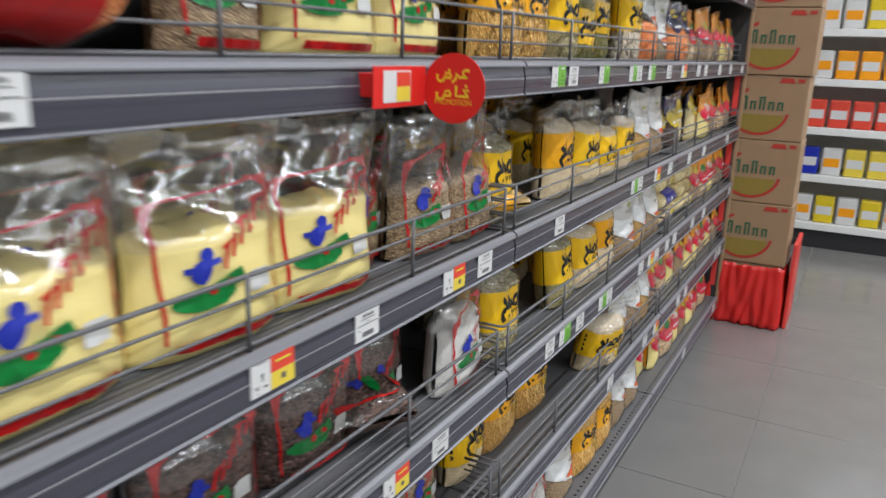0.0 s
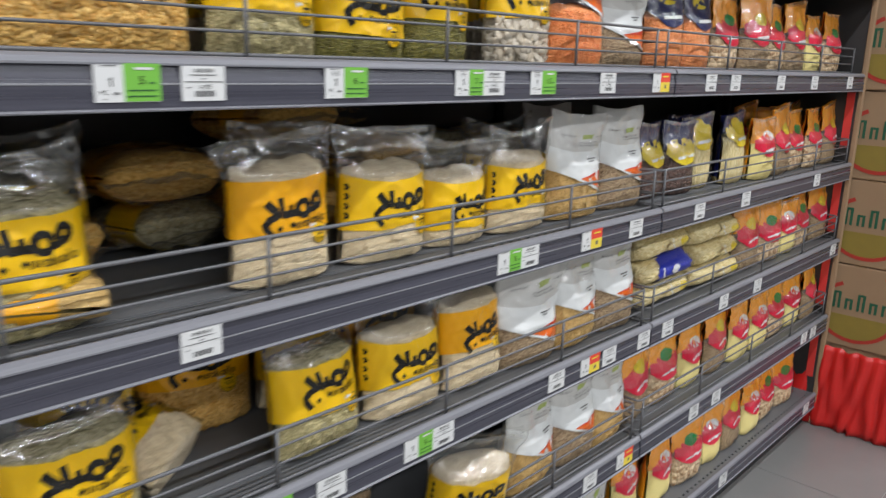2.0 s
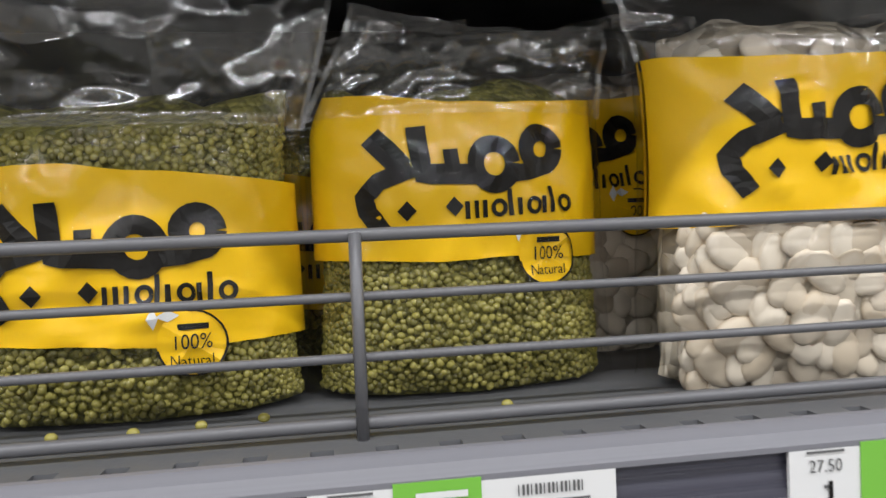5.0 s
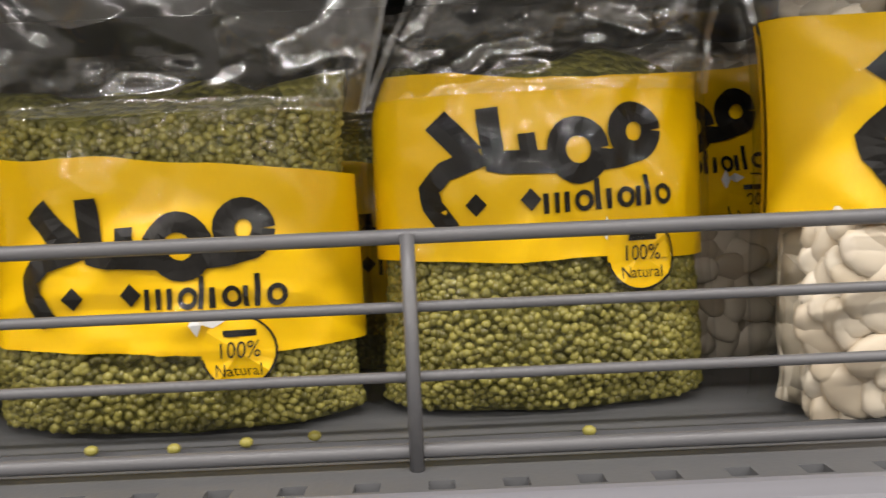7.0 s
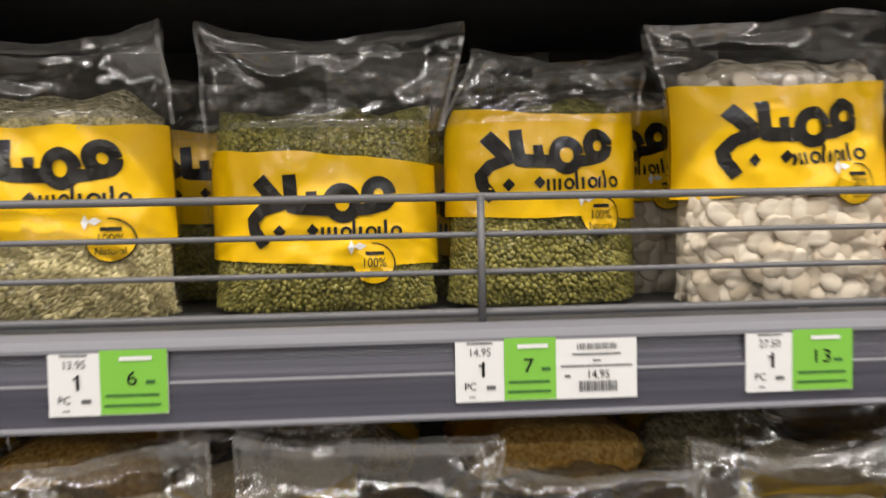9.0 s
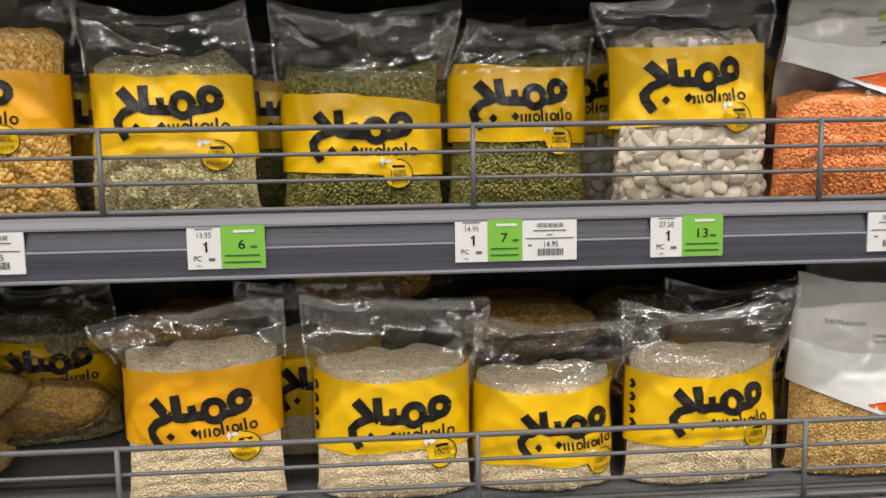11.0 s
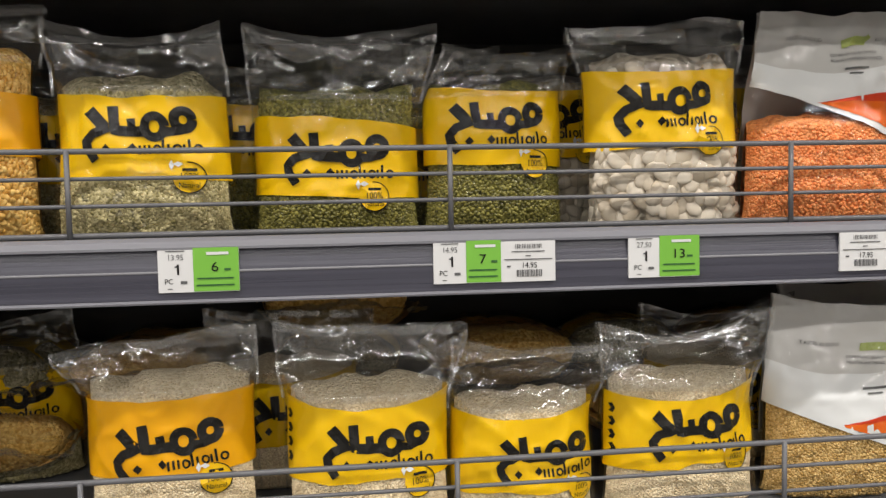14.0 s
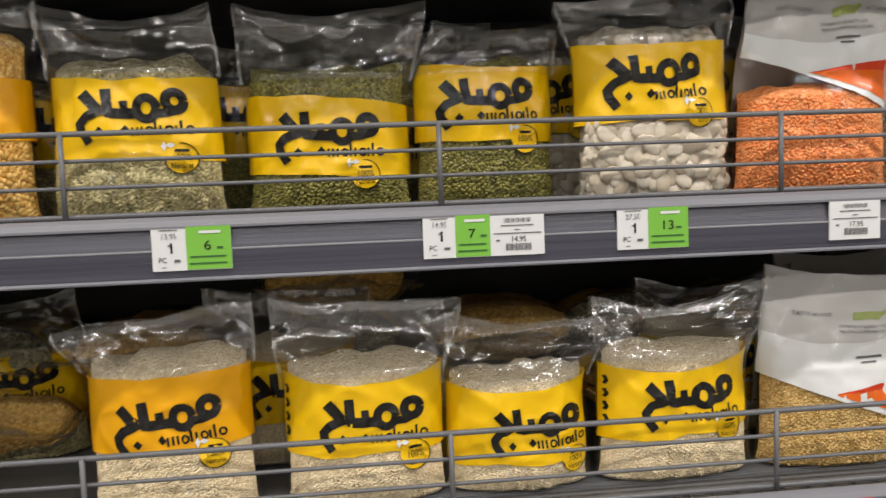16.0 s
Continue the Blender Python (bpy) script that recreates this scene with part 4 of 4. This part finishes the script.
# ---------------------------------------------------------------- the bags, shelf by shelf
ZA, ZB, ZC, ZD, ZE, ZS = (DECK_Z[k] + 0.0018 for k in "ABCDES")
MUNG_SEEDS = ((0.0022, 0.0018, 0.0018), 2, MUNG, 0.94)
LIMA_SEEDS = ((0.0124, 0.0032, 0.0084), 2, LIMA, 0.66)
GRAIN_SEEDS = ((0.0017, 0.0010, 0.0011), 1, GRAIN_SEED, 0.88)
OAT_SEEDS = ((0.0031, 0.0007, 0.0020), 1, OAT_FLAKE, 0.52)
BULGUR_SEEDS = ((0.0018, 0.0012, 0.0014), 1, BULGUR_SEED, 0.90)
FLAKE_SEEDS = ((0.0045, 0.0014, 0.0032), 1, FLAKE, 0.68)
LENTIL_SEEDS = ((0.0021, 0.0014, 0.0020), 1, LENTIL, 0.90)

flake_bag = put(yellow_bag("clear bag of golden flakes with amber band", 0.182, 0.228, 0.085, 0.76, (0.080, 0.080, 0.142, 0.140, 0.140), FLAKES, 1, (0.004, 0.110), FLAKE_SEEDS, AMBER, True, 0.95), -0.462, 0.094, ZA, 4)
oat_bag = put(yellow_bag("clear bag of grey-green rolled oats, yellow band", 0.160, 0.212, 0.080, 0.67, (0.059, 0.055, 0.139, 0.133, 0.137), OATS, 2, (0.0065, 0.101), OAT_SEEDS, turn=0.03, seal=(0.040, -0.044), top=(-0.084, 0.070), dip=0.09), -0.2715, 0.094, ZA, 1)
mung_bag = put(yellow_bag("clear bag of green mung beans with yellow band", 0.166, 0.216, 0.080, 0.635, (0.040, 0.033, 0.119, 0.115, 0.107), MUNG_MASS, 3, (0.005, 0.076), MUNG_SEEDS, seal=(0.032, -0.040), top=(-0.087, 0.101), dip=0.06, bowl=0.10), -0.086, 0.118, ZA, -1)
mung_short = put(yellow_bag("shorter clear bag of mung beans, yellow band", 0.150, 0.192, 0.072, 0.735, (0.068, 0.065, 0.150, 0.143, 0.146), MUNG_MASS, 4, (0.001, 0.108), MUNG_SEEDS, turn=0.04, seal=(0.037, -0.041), top=(-0.047, 0.075), dip=0.04, slant=-0.025), 0.079, 0.125, ZA, 2)
lima_bag = put(yellow_bag("clear bag of large white lima beans, yellow band", 0.168, 0.212, 0.084, 0.775, (0.078, 0.080, 0.159, 0.156, 0.165), LIMA_SHADED_MASS, 5, (-0.007, 0.122), LIMA_SEEDS, turn=0.07, seal=(0.044, -0.036), top=(-0.099, 0.089), dip=0.0, slant=0.03), 0.253, 0.094, ZA, 3)
lentil_bag = put(silver_bag("silver and white bag of red lentils", 0.168, 0.229, 0.085, 0.45, LENTIL_MASS, 6, 0.50, LENTIL_SEEDS, rise=0.20, top=(-0.062, 0.097)), 0.430, 0.094, ZA, -2)
pale_silver = put(silver_bag("silver bag with orange wedge, brown lentils", 0.170, 0.210, 0.080, 0.36, BROWN, 7, 0.27, slant=0.05, top=(-0.076, 0.118)), 0.600, 0.104, ZA, -6)

barley_bag = put(yellow_bag("clear bag of pale grain with amber band, tilted back", 0.160, 0.200, 0.075, 0.765, (0.070, 0.073, 0.145, 0.145, 0.150), BARLEY, 11, (0.006, 0.100), GRAIN_SEEDS, AMBER, turn=0.09, seal=(0.039, -0.034), top=(-0.104, 0.078), dip=0.0, slant=0.045), -0.254, 0.086, ZB, 2)
barley_two = put(yellow_bag("clear bag of pale grain heaped over yellow band", 0.162, 0.206, 0.082, 0.665, (0.053, 0.056, 0.138, 0.125, 0.139), BARLEY, 12, (0.013, 0.088), GRAIN_SEEDS, side_mark=True, turn=0.03, seal=(0.038, -0.036), top=(-0.088, 0.099), dip=0.01, slant=-0.02), -0.062, 0.090, ZB, -2)
barley_three = put(yellow_bag("low clear bag of pale grain, yellow band", 0.148, 0.184, 0.078, 0.635, (0.031, 0.032, 0.116, 0.106, 0.119), BARLEY, 13, (0.021, 0.068), GRAIN_SEEDS, mark=0.93, turn=0.05, seal=(0.038, -0.038), top=(-0.065, 0.095), dip=0.07, slant=-0.03, crush=1.2), 0.098, 0.091, ZB, -2)
barley_four = put(yellow_bag("clear bag of pale grain, yellow band raised one side", 0.166, 0.202, 0.080, 0.655, (0.045, 0.056, 0.127, 0.118, 0.137), BARLEY, 14, (0.009, 0.087), GRAIN_SEEDS, side_mark=True, turn=0.06, seal=(0.038, -0.031), top=(-0.084, 0.107), dip=0.10, slant=0.02), 0.270, 0.090, ZB, 2)
bulgur_bag = put(silver_bag("silver and white bag of coarse bulgur", 0.166, 0.216, 0.082, 0.50, BULGUR, 15, 0.335, BULGUR_SEEDS, top=(-0.070, 0.112), slant=-0.04, dip=0.05), 0.452, 0.092, ZB, -3)
bulgur_dark = put(silver_bag("silver and white bag of brown grain", 0.166, 0.220, 0.080, 0.46, BROWN, 16, 0.34), 0.630, 0.094, ZB, -6)

# second rows behind, and the bags farther along each shelf
for x, ob in ((-0.185, mung_short), (-0.385, oat_bag), (0.000, mung_bag), (0.168, lima_bag), (0.350, lima_bag), (-0.56, flake_bag)):
    again(ob, x, 0.225, ZA, random.uniform(-6, 6))
for x, ob in ((-0.155, barley_two), (0.37, barley_four), (0.55, bulgur_dark)):
    again(ob, x, 0.225, ZB, random.uniform(-6, 6))
# bags lying in a pile at the back of shelf B
for x, ob, lift, turn in ((-0.52, flake_bag, 0.042, 5), (-0.50, oat_bag, 0.118, -8), (-0.30, oat_bag, 0.042, 4), (-0.31, flake_bag, 0.120, -6), (-0.10, flake_bag, 0.042, 8), (-0.09, oat_bag, 0.121, -3), (-0.11, flake_bag, 0.196, 6),
                          (0.10, oat_bag, 0.042, -5), (0.11, flake_bag, 0.120, 4), (0.31, flake_bag, 0.042, 3), (0.30, oat_bag, 0.120, -7), (0.51, oat_bag, 0.042, 5), (0.50, flake_bag, 0.120, -4)):
    again(ob, x, 0.425, ZB + lift, turn, 86)
for x, ob in ((-0.27, barley_two), (-0.09, barley_four), (0.085, barley_bag), (0.26, flake_bag), (0.44, barley_two)):
    again(ob, x, 0.31, ZA, random.uniform(-8, 8))
# heap of bags lying flat on the middle of shelf B
flat_bag = put(yellow_bag("flat clear bag of golden grain lying on its back", 0.150, 0.205, 0.050, 0.72, (0.055, 0.055, 0.125, 0.120, 0.125), BULGUR, 41, (0.004, 0.092), None, AMBER, mark=0.85), -0.500, 0.100, ZB + 0.029, 80, -86)
again(flat_bag, -0.520, 0.190, ZB + 0.034, 96, -80)
again(flat_bag, -0.505, 0.165, ZB + 0.088, 84, -84)
again(oat_bag, -0.50, 0.30, ZB, 12)
again(oat_bag, -0.590, 0.092, ZB, 6)
again(flake_bag, -0.60, 0.092, ZA, -3)
again(barley_two, -0.78, 0.2, ZA, 4)

# framed clear bags in the first section
semolina = put(framed_bag("clear bag of pale yellow semolina, red frame", 0.205, 0.235, 0.090, 0.52, PALE_FLOUR, 21), -1.135, 0.078, ZB, -6)
brown_bag = put(framed_bag("clear bag of brown grain, red frame and green field", 0.160, 0.225, 0.072, 0.46, BROWN, 22, slant=0.03), -0.868, 0.080, ZB, -6)
rice_bag = put(framed_bag("clear bag of white rice with red frame", 0.190, 0.200, 0.080, 0.58, WHITE_RICE, 23), -0.735, 0.074, ZC, 8)
bean_sack = put(framed_bag("clear bag of dark beans with red frame", 0.185, 0.200, 0.080, 0.52, DARK_BEANS, 24), -1.110, 0.12, ZC, -5)
for ob, x, y, z, turn in ((semolina, -1.325, 0.078, ZB, -3), (semolina, -1.530, 0.078, ZB, 4), (semolina, -1.745, 0.078, ZB, 0), (brown_bag, -0.714, 0.074, ZB, 5), (brown_bag, -0.985, 0.125, ZB, 14),
                          (brown_bag, -0.83, 0.22, ZB, -8), (semolina, -1.22, 0.22, ZB, 5), (semolina, -1.42, 0.22, ZB, -5), (semolina, -1.63, 0.22, ZB, 3),
                          (bean_sack, -0.93, 0.13, ZC, 6), (bean_sack, -1.31, 0.12, ZC, -4), (bean_sack, -1.52, 0.12, ZC, 3), (bean_sack, -1.0, 0.24, ZC, 0), (bean_sack, -1.2, 0.24, ZC, 7),
                          (semolina, -0.86, 0.125, ZA, 4), (semolina, -1.06, 0.125, ZA, -5), (brown_bag, -1.25, 0.13, ZA, 3), (semolina, -0.95, 0.24, ZA, -5),
                          (brown_bag, -0.80, 0.12, ZD, 5), (rice_bag, -1.0, 0.12, ZD, -5), (brown_bag, -1.2, 0.12, ZD, 5)):
    again(ob, x, y, z, turn)
for x, y, z, turn in ((-1.14, 0.20, 0.212, 4), (-1.36, 0.20, 0.212, -6), (-1.56, 0.22, 0.212, 8), (-1.75, 0.22, 0.212, 0)):
    again(semolina, x, y, ZB + z, turn, -88)
again(brown_bag, -0.93, 0.20, ZB + 0.212, 5, -88)
again(bean_sack, -0.93, 0.10, ZC + 0.045, 70, -86)
orange_bag = put(snack_bag("clear bag of orange lentils with red print", 0.21, 0.19, 0.09, 0.6, LENTIL_MASS, 25, RED, RED, GREEN), -1.46, 0.10, ZA + 0.05, 90, -86)
for z in (0.10, 0.0):
    again(orange_bag, -1.50, 0.11, ZA + 0.05 + z, 86, -86)
again(orange_bag, -1.66, 0.12, ZA + 0.05, 94, -86)

# shelf C, middle section
for ob, x, y, z, turn, tip in ((oat_bag, -0.560, 0.076, ZC, 4, 0), (oat_bag, -0.200, 0.078, ZC, 6, -6), (barley_two, -0.025, 0.080, ZC, -4, -4), (barley_bag, 0.150, 0.080, ZC, 3, -4),
                               (barley_four, -0.39, 0.14, ZC + 0.02, 40, -70), (pale_silver, 0.300, 0.074, ZC, -6, 0), (bulgur_bag, 0.455, 0.074, ZC, 4, 0), (bulgur_dark, 0.605, 0.074, ZC, -4, 0),
                               (barley_two, -0.12, 0.24, ZC, 3, 0), (flake_bag, 0.06, 0.24, ZC, -3, 0), (oat_bag, -0.48, 0.25, ZC, 6, 0), (flake_bag, -0.30, 0.26, ZC, -8, 0)):
    again(ob, x, y, z, turn, tip)
# shelf D, middle section
for ob, x, y, z, turn, tip in ((barley_two, 0.135, 0.07, ZD, -25, 14), (flake_bag, -0.42, 0.13, ZD, 5, 0), (flake_bag, -0.24, 0.13, ZD, -4, 0), (bulgur_bag, 0.33, 0.074, ZD, 5, 0), (bulgur_dark, 0.48, 0.074, ZD, -5, 0), (bulgur_bag, 0.62, 0.074, ZD, 6, 0),
                               (barley_four, -0.58, 0.13, ZD, 6, 0), (pale_silver, -0.02, 0.26, ZD, 0, 0)):
    again(ob, x, y, z, turn, tip)
# shelf E, middle section
for ob, x in ((pale_silver, -0.1), (flake_bag, 0.08), (flake_bag, 0.25), (bulgur_dark, 0.42), (pale_silver, 0.58), (rice_bag, -0.3), (flake_bag, -0.5)):
    again(ob, x, 0.076, ZE, random.uniform(-6, 6))

# last section: small printed bags
nut_bag = put(snack_bag("golden orange bag of nuts with red field", 0.158, 0.190, 0.070, 0.50, NUTS, 31), 1.130, 0.11, ZA, 4)
nut_tall = put(snack_bag("amber bag of nuts with crimson middle", 0.152, 0.205, 0.070, 0.48, BROWN, 32, GOLD, CRIMSON, LEMON, slant=0.05), 1.290, 0.094, ZA, -5)
crimson_bag = put(snack_bag("crimson and clear bag of pale nuts", 0.140, 0.175, 0.070, 0.60, PALE_FLOUR, 33, GOLD, CRIMSON, WHITE_PRINT, 0.46), 0.82, 0.11, ZE, 6)
navy_lentil = put(snack_bag("navy blue bag of red lentils, pale oval", 0.150, 0.195, 0.070, 0.56, LENTIL_MASS, 34, NAVY, NAVY, LEMON, 0.56), 0.775, 0.092, ZA, -3)
navy_dark = put(snack_bag("navy blue bag of dark beans, yellow oval", 0.130, 0.180, 0.065, 0.52, DARK_BEANS, 35, NAVY, LEMON, NAVY, 0.50), 0.800, 0.11, ZB, 5)
navy_lemon = put(snack_bag("navy and yellow bag of pale pasta", 0.140, 0.190, 0.068, 0.62, VERMICELLI, 36, NAVY, LEMON, LEMON, 0.62, slant=0.03), 1.040, 0.11, ZB, -4)
pasta = put(snack_bag("pale yellow plastic bag of vermicelli", 0.058, 0.270, 0.115, 0.90, VERMICELLI, 37, VERMICELLI, VERMICELLI, LEMON, 0.55), 0.725, 0.105, ZC + 0.032, 0, 0, 90)
blue_pasta = put(snack_bag("blue and clear bag of vermicelli", 0.056, 0.270, 0.115, 0.90, VERMICELLI, 38, BLUE, BLUE, WHITE_PRINT, 0.30), 0.725, 0.098, ZC + 0.090, 0, 0, 90)
for x, y, z, turn in ((0.730, 0.110, 0.147, 2), (0.735, 0.115, 0.203, -2), (1.01, 0.105, 0.032, -3), (1.02, 0.100, 0.089, 2), (1.00, 0.108, 0.146, -2), (1.03, 0.112, 0.202, 3), (0.74, 0.235, 0.203, 0), (0.98, 0.235, 0.146, 0)):
    again(pasta, x, y, ZC + z, turn, 0, 90)
again(navy_lentil, 0.930, 0.092, ZA, 4)
again(navy_lentil, 0.86, 0.20, ZA, -4)
again(navy_dark, 0.915, 0.094, ZB, -6)
again(navy_lemon, 1.225, 0.092, ZB, 5)
again(navy_dark, 0.74, 0.20, ZB, 5)
again(navy_dark, 1.13, 0.20, ZB, 5)
ROWS = {"A": (1.43, (nut_bag, nut_tall, crimson_bag, nut_bag, nut_tall)), "B": (1.37, (crimson_bag, nut_tall, nut_bag, nut_bag, nut_tall)), "C": (1.36, (nut_tall, nut_bag, crimson_bag, nut_bag, nut_tall)),
        "D": (0.77, (nut_tall, nut_bag, crimson_bag, nut_tall, crimson_bag, crimson_bag, nut_bag, crimson_bag, nut_tall)), "E": (0.96, (crimson_bag, nut_bag, crimson_bag, nut_tall, crimson_bag, nut_bag, nut_bag, crimson_bag)),
        "S": (0.76, (crimson_bag, navy_dark, navy_dark, nut_bag, crimson_bag, nut_tall, crimson_bag, crimson_bag, nut_bag))}
for key, (x, row) in ROWS.items():
    for ob in row:
        if x > 1.98:
            break
        again(ob, x, (0.092 if key in "AS" else 0.076) + random.uniform(-0.008, 0.012), DECK_Z[key] + 0.0018, random.uniform(-9, 9))
        if random.random() < 0.7:
            again(ob, x + 0.05, 0.20, DECK_Z[key] + 0.0018, random.uniform(-9, 9))
        x += 0.143 + random.uniform(0, 0.012)
for x, ob in ((-0.25, oat_bag), (-0.05, mung_bag), (0.15, lima_bag), (0.36, barley_two), (0.56, bulgur_bag)):
    again(ob, x, 0.13, ZS, random.uniform(-5, 5))

# loose beans spilt on shelf A
for k, (x, y) in enumerate(((-0.046, 0.066), (-0.020, 0.071), (-0.073, 0.062), (0.088, 0.062), (-0.106, 0.064))):
    bm = bmesh.new()
    bmesh.ops.create_icosphere(bm, subdivisions=2, radius=0.0024, matrix=Matrix.Diagonal((1.15, 0.9, 0.9, 1)))
    bean = part("loose_bean", bm, MUNG, smooth=True)
    bean.location = (x, y, DECK_Z["A"] + 0.0037)
    tagged(bean, "single green mung bean spilt on the shelf", "bean", "spilt beans")

# ---------------------------------------------------------------- carton stack at the end of the shelving
def carton(z, shift):
    root = empty("carton", "brown cardboard carton with red and green print", "carton", "stacked cartons")
    root.location = (2.066 + shift, -0.285 + shift, z)
    part("box_body", boxed(0, 0.30, 0, 0.40, 0, 0.300, bevel=0.004), CARTON, root, "brown cardboard")
    part("tape", boxed(-0.0012, 0.301, 0.186, 0.232, 0.2995, 0.3015), TAPE, root)
    bm = bmesh.new()
    line = [(-0.002, 0.205 + 0.135 * math.cos(radians(a)), 0.135 + 0.115 * math.sin(radians(a))) for a in range(-175, 66, 8)]
    rows = [[bm.verts.new((x, y, z2)), bm.verts.new((x, 0.205 + (y - 0.205) * 0.90, 0.135 + (z2 - 0.135) * 0.88))] for x, y, z2 in line]
    grid_faces(bm, rows)
    part("red_swoosh", bm, CARTON_RED, root)
    bm = bmesh.new()
    line = [(radians(a), 0.0) for a in range(-178, -1, 8)]
    mid = [bm.verts.new((-0.0024, 0.205 + 0.112 * math.cos(a), 0.118)) for a, _ in line]
    rim = [bm.verts.new((-0.0024, 0.205 + 0.112 * math.cos(a), 0.118 + 0.085 * math.sin(a))) for a, _ in line]
    grid_faces(bm, [mid, rim])
    part("olive_field", bm, CARTON_OLIVE, root)
    for k in range(5):
        y = 0.285 - 0.040 * k
        tall = 0.062 if k in (0, 2) else 0.040
        bm = bmesh.new()
        rows = [[bm.verts.new((-0.0028, a, b)) for a, b in ((y, 0.140), (y - 0.009, 0.140))], [bm.verts.new((-0.0028, a, b)) for a, b in ((y, 0.140 + tall), (y - 0.009, 0.132 + tall))],
                [bm.verts.new((-0.0028, a, b)) for a, b in ((y - 0.026, 0.140 + tall), (y - 0.017, 0.132 + tall))], [bm.verts.new((-0.0028, a, b)) for a, b in ((y - 0.026, 0.140), (y - 0.017, 0.140))]]
        grid_faces(bm, rows)
        part("green_stroke", bm, CARTON_GREEN, root)
    bm = bmesh.new()
    bm.faces.new([bm.verts.new(q) for q in ((-0.0022, 0.05, 0.272), (-0.0022, 0.02, 0.272), (-0.0022, 0.02, 0.288), (-0.0022, 0.05, 0.288))])
    bm.faces.new([bm.verts.new(q) for q in ((-0.0022, 0.13, 0.268), (-0.0022, 0.06, 0.268), (-0.0022, 0.07, 0.290), (-0.0022, 0.12, 0.290))])
    part("red_print", bm, CARTON_RED, root)
    return root


for k in range(6):
    carton(0.315 + 0.3035 * k, 0.004 * ((k * 7) % 3))

stand = empty("pallet_stand", "low stand draped in shiny red satin", "stand")
part("platform", boxed(2.075, 2.40, -0.275, 0.15, 0.0, 0.312), CARTON, stand)


def drape_mesh():
    """Satin hung round the stand with folds."""
    bm, rows = bmesh.new(), []
    path = [(2.062, 0.14 - 0.41 * k / 40) for k in range(41)] + [(2.062 + 0.34 * k / 34, -0.275) for k in range(1, 35)]
    for j in range(15):
        v, row = j / 14, []
        for i, (x, y) in enumerate(path):
            fold = noise.noise((i * 0.24, v * 1.3, 2.0)) * 0.036 + noise.noise((i * 0.6, v * 2.6, 7.0)) * 0.014
            out = 0.010 + abs(fold) * (0.5 + 0.9 * (1 - v)) + 0.012 * (1 - v)
            sag = 0.012 * noise.noise((i * 0.3, 1.0, 3.0))
            if i <= 40:
                row.append(bm.verts.new((x - out, y - (0.016 if i == 40 else 0), 0.003 + (0.305 + sag) * v)))
            else:
                row.append(bm.verts.new((x, y - out * 0.5 - 0.006, 0.003 + (0.305 + sag) * v)))
        rows.append(row)
    grid_faces(bm, rows)
    bmesh.ops.recalc_face_normals(bm, faces=bm.faces[:])
    return bm


drape = part("drape", drape_mesh(), SATIN, stand, "wrinkled red satin cloth", True)
solid = drape.modifiers.new("thickness", "SOLIDIFY")
solid.thickness = 0.002
board = tagged(part("red_board", boxed(2.085, 2.42, -0.330, -0.312, 0.0, 0.43, bevel=0.004), RED_BOARD), "bright red board leaning at the stand", "board")

# ---------------------------------------------------------------- shelves far down the shop
far = empty("white_shelving", "white shelving full of packets, far down the aisle", "shelving")
FX = 4.05
part("back", boxed(FX + 0.42, FX + 0.45, -3.6, 0.9, 0.0, 2.2), WHITE_METAL, far)
part("foot", boxed(FX + 0.03, FX + 0.42, -3.6, 0.9, 0.0, 0.13), BLACK_KICK, far, "black foot")
FAR_Z = (0.13, 0.47, 0.80, 1.13, 1.46, 1.80)
for z in FAR_Z:
    part("shelf_board", boxed(FX, FX + 0.42, -3.6, 0.9, z, z + 0.05, bevel=0.004), WHITE_METAL, far, "white shelf board")
rng = random.Random(5)
PACKS = {}
for n, (m, words) in enumerate(((CARD_YELLOW, "yellow"), (GOLD, "orange"), (CARD_RED, "red"), (CARD, "white"), (BLUE, "blue"), (LEMON, "pale yellow"))):
    root = empty("packet", words + " printed packet on the white shelves", "packet", "packets on the white shelves")
    part("packet_body", boxed(0, 0.09, 0, 0.125, 0, 0.19, bevel=0.012), m, root)
    part("packet_band", boxed(-0.002, 0.02, 0.012, 0.113, 0.06, 0.12, bevel=0.001), CARD if n != 3 else GOLD, root)
    PACKS[n] = root
used = set()
for r, z in enumerate(FAR_Z[:-1]):
    y = -2.6
    while y < 0.75:
        kind = rng.choice(((3, 5, 0, 3), (4, 0, 3, 0), (2, 3, 2, 1), (1, 3, 3, 1), (0, 3, 5, 3))[r])
        m = pose(FX + 0.05, y, z + 0.0505)
        if kind in used:
            copy_thing(PACKS[kind], m)
        else:
            used.add(kind)
            PACKS[kind].matrix_world = m
        y += 0.145
for n, root in PACKS.items():
    if n not in used:
        root.matrix_world = pose(FX + 0.05, 0.76, FAR_Z[n % 5] + 0.0505)

# ---------------------------------------------------------------- floor tiles
tile_mesh = None
STEP = 0.60
k = 0
for i in range(-7, 9):
    for j in range(-7, 2):
        x, y = 0.957 + i * STEP, -0.335 + j * STEP
        if x < X0 or x + STEP > X1 or y < Y0 or y + STEP > Y1:
            continue
        if tile_mesh is None:
            ob = part("tile", boxed(0.0015, STEP - 0.0015, 0.0015, STEP - 0.0015, -0.004, 0.0, bevel=0.001), TILE, floor)
            tile_mesh = ob.data
        else:
            ob = new("tile", tile_mesh)
            ob.parent = floor
        ob.location = (x, y, 0.0)
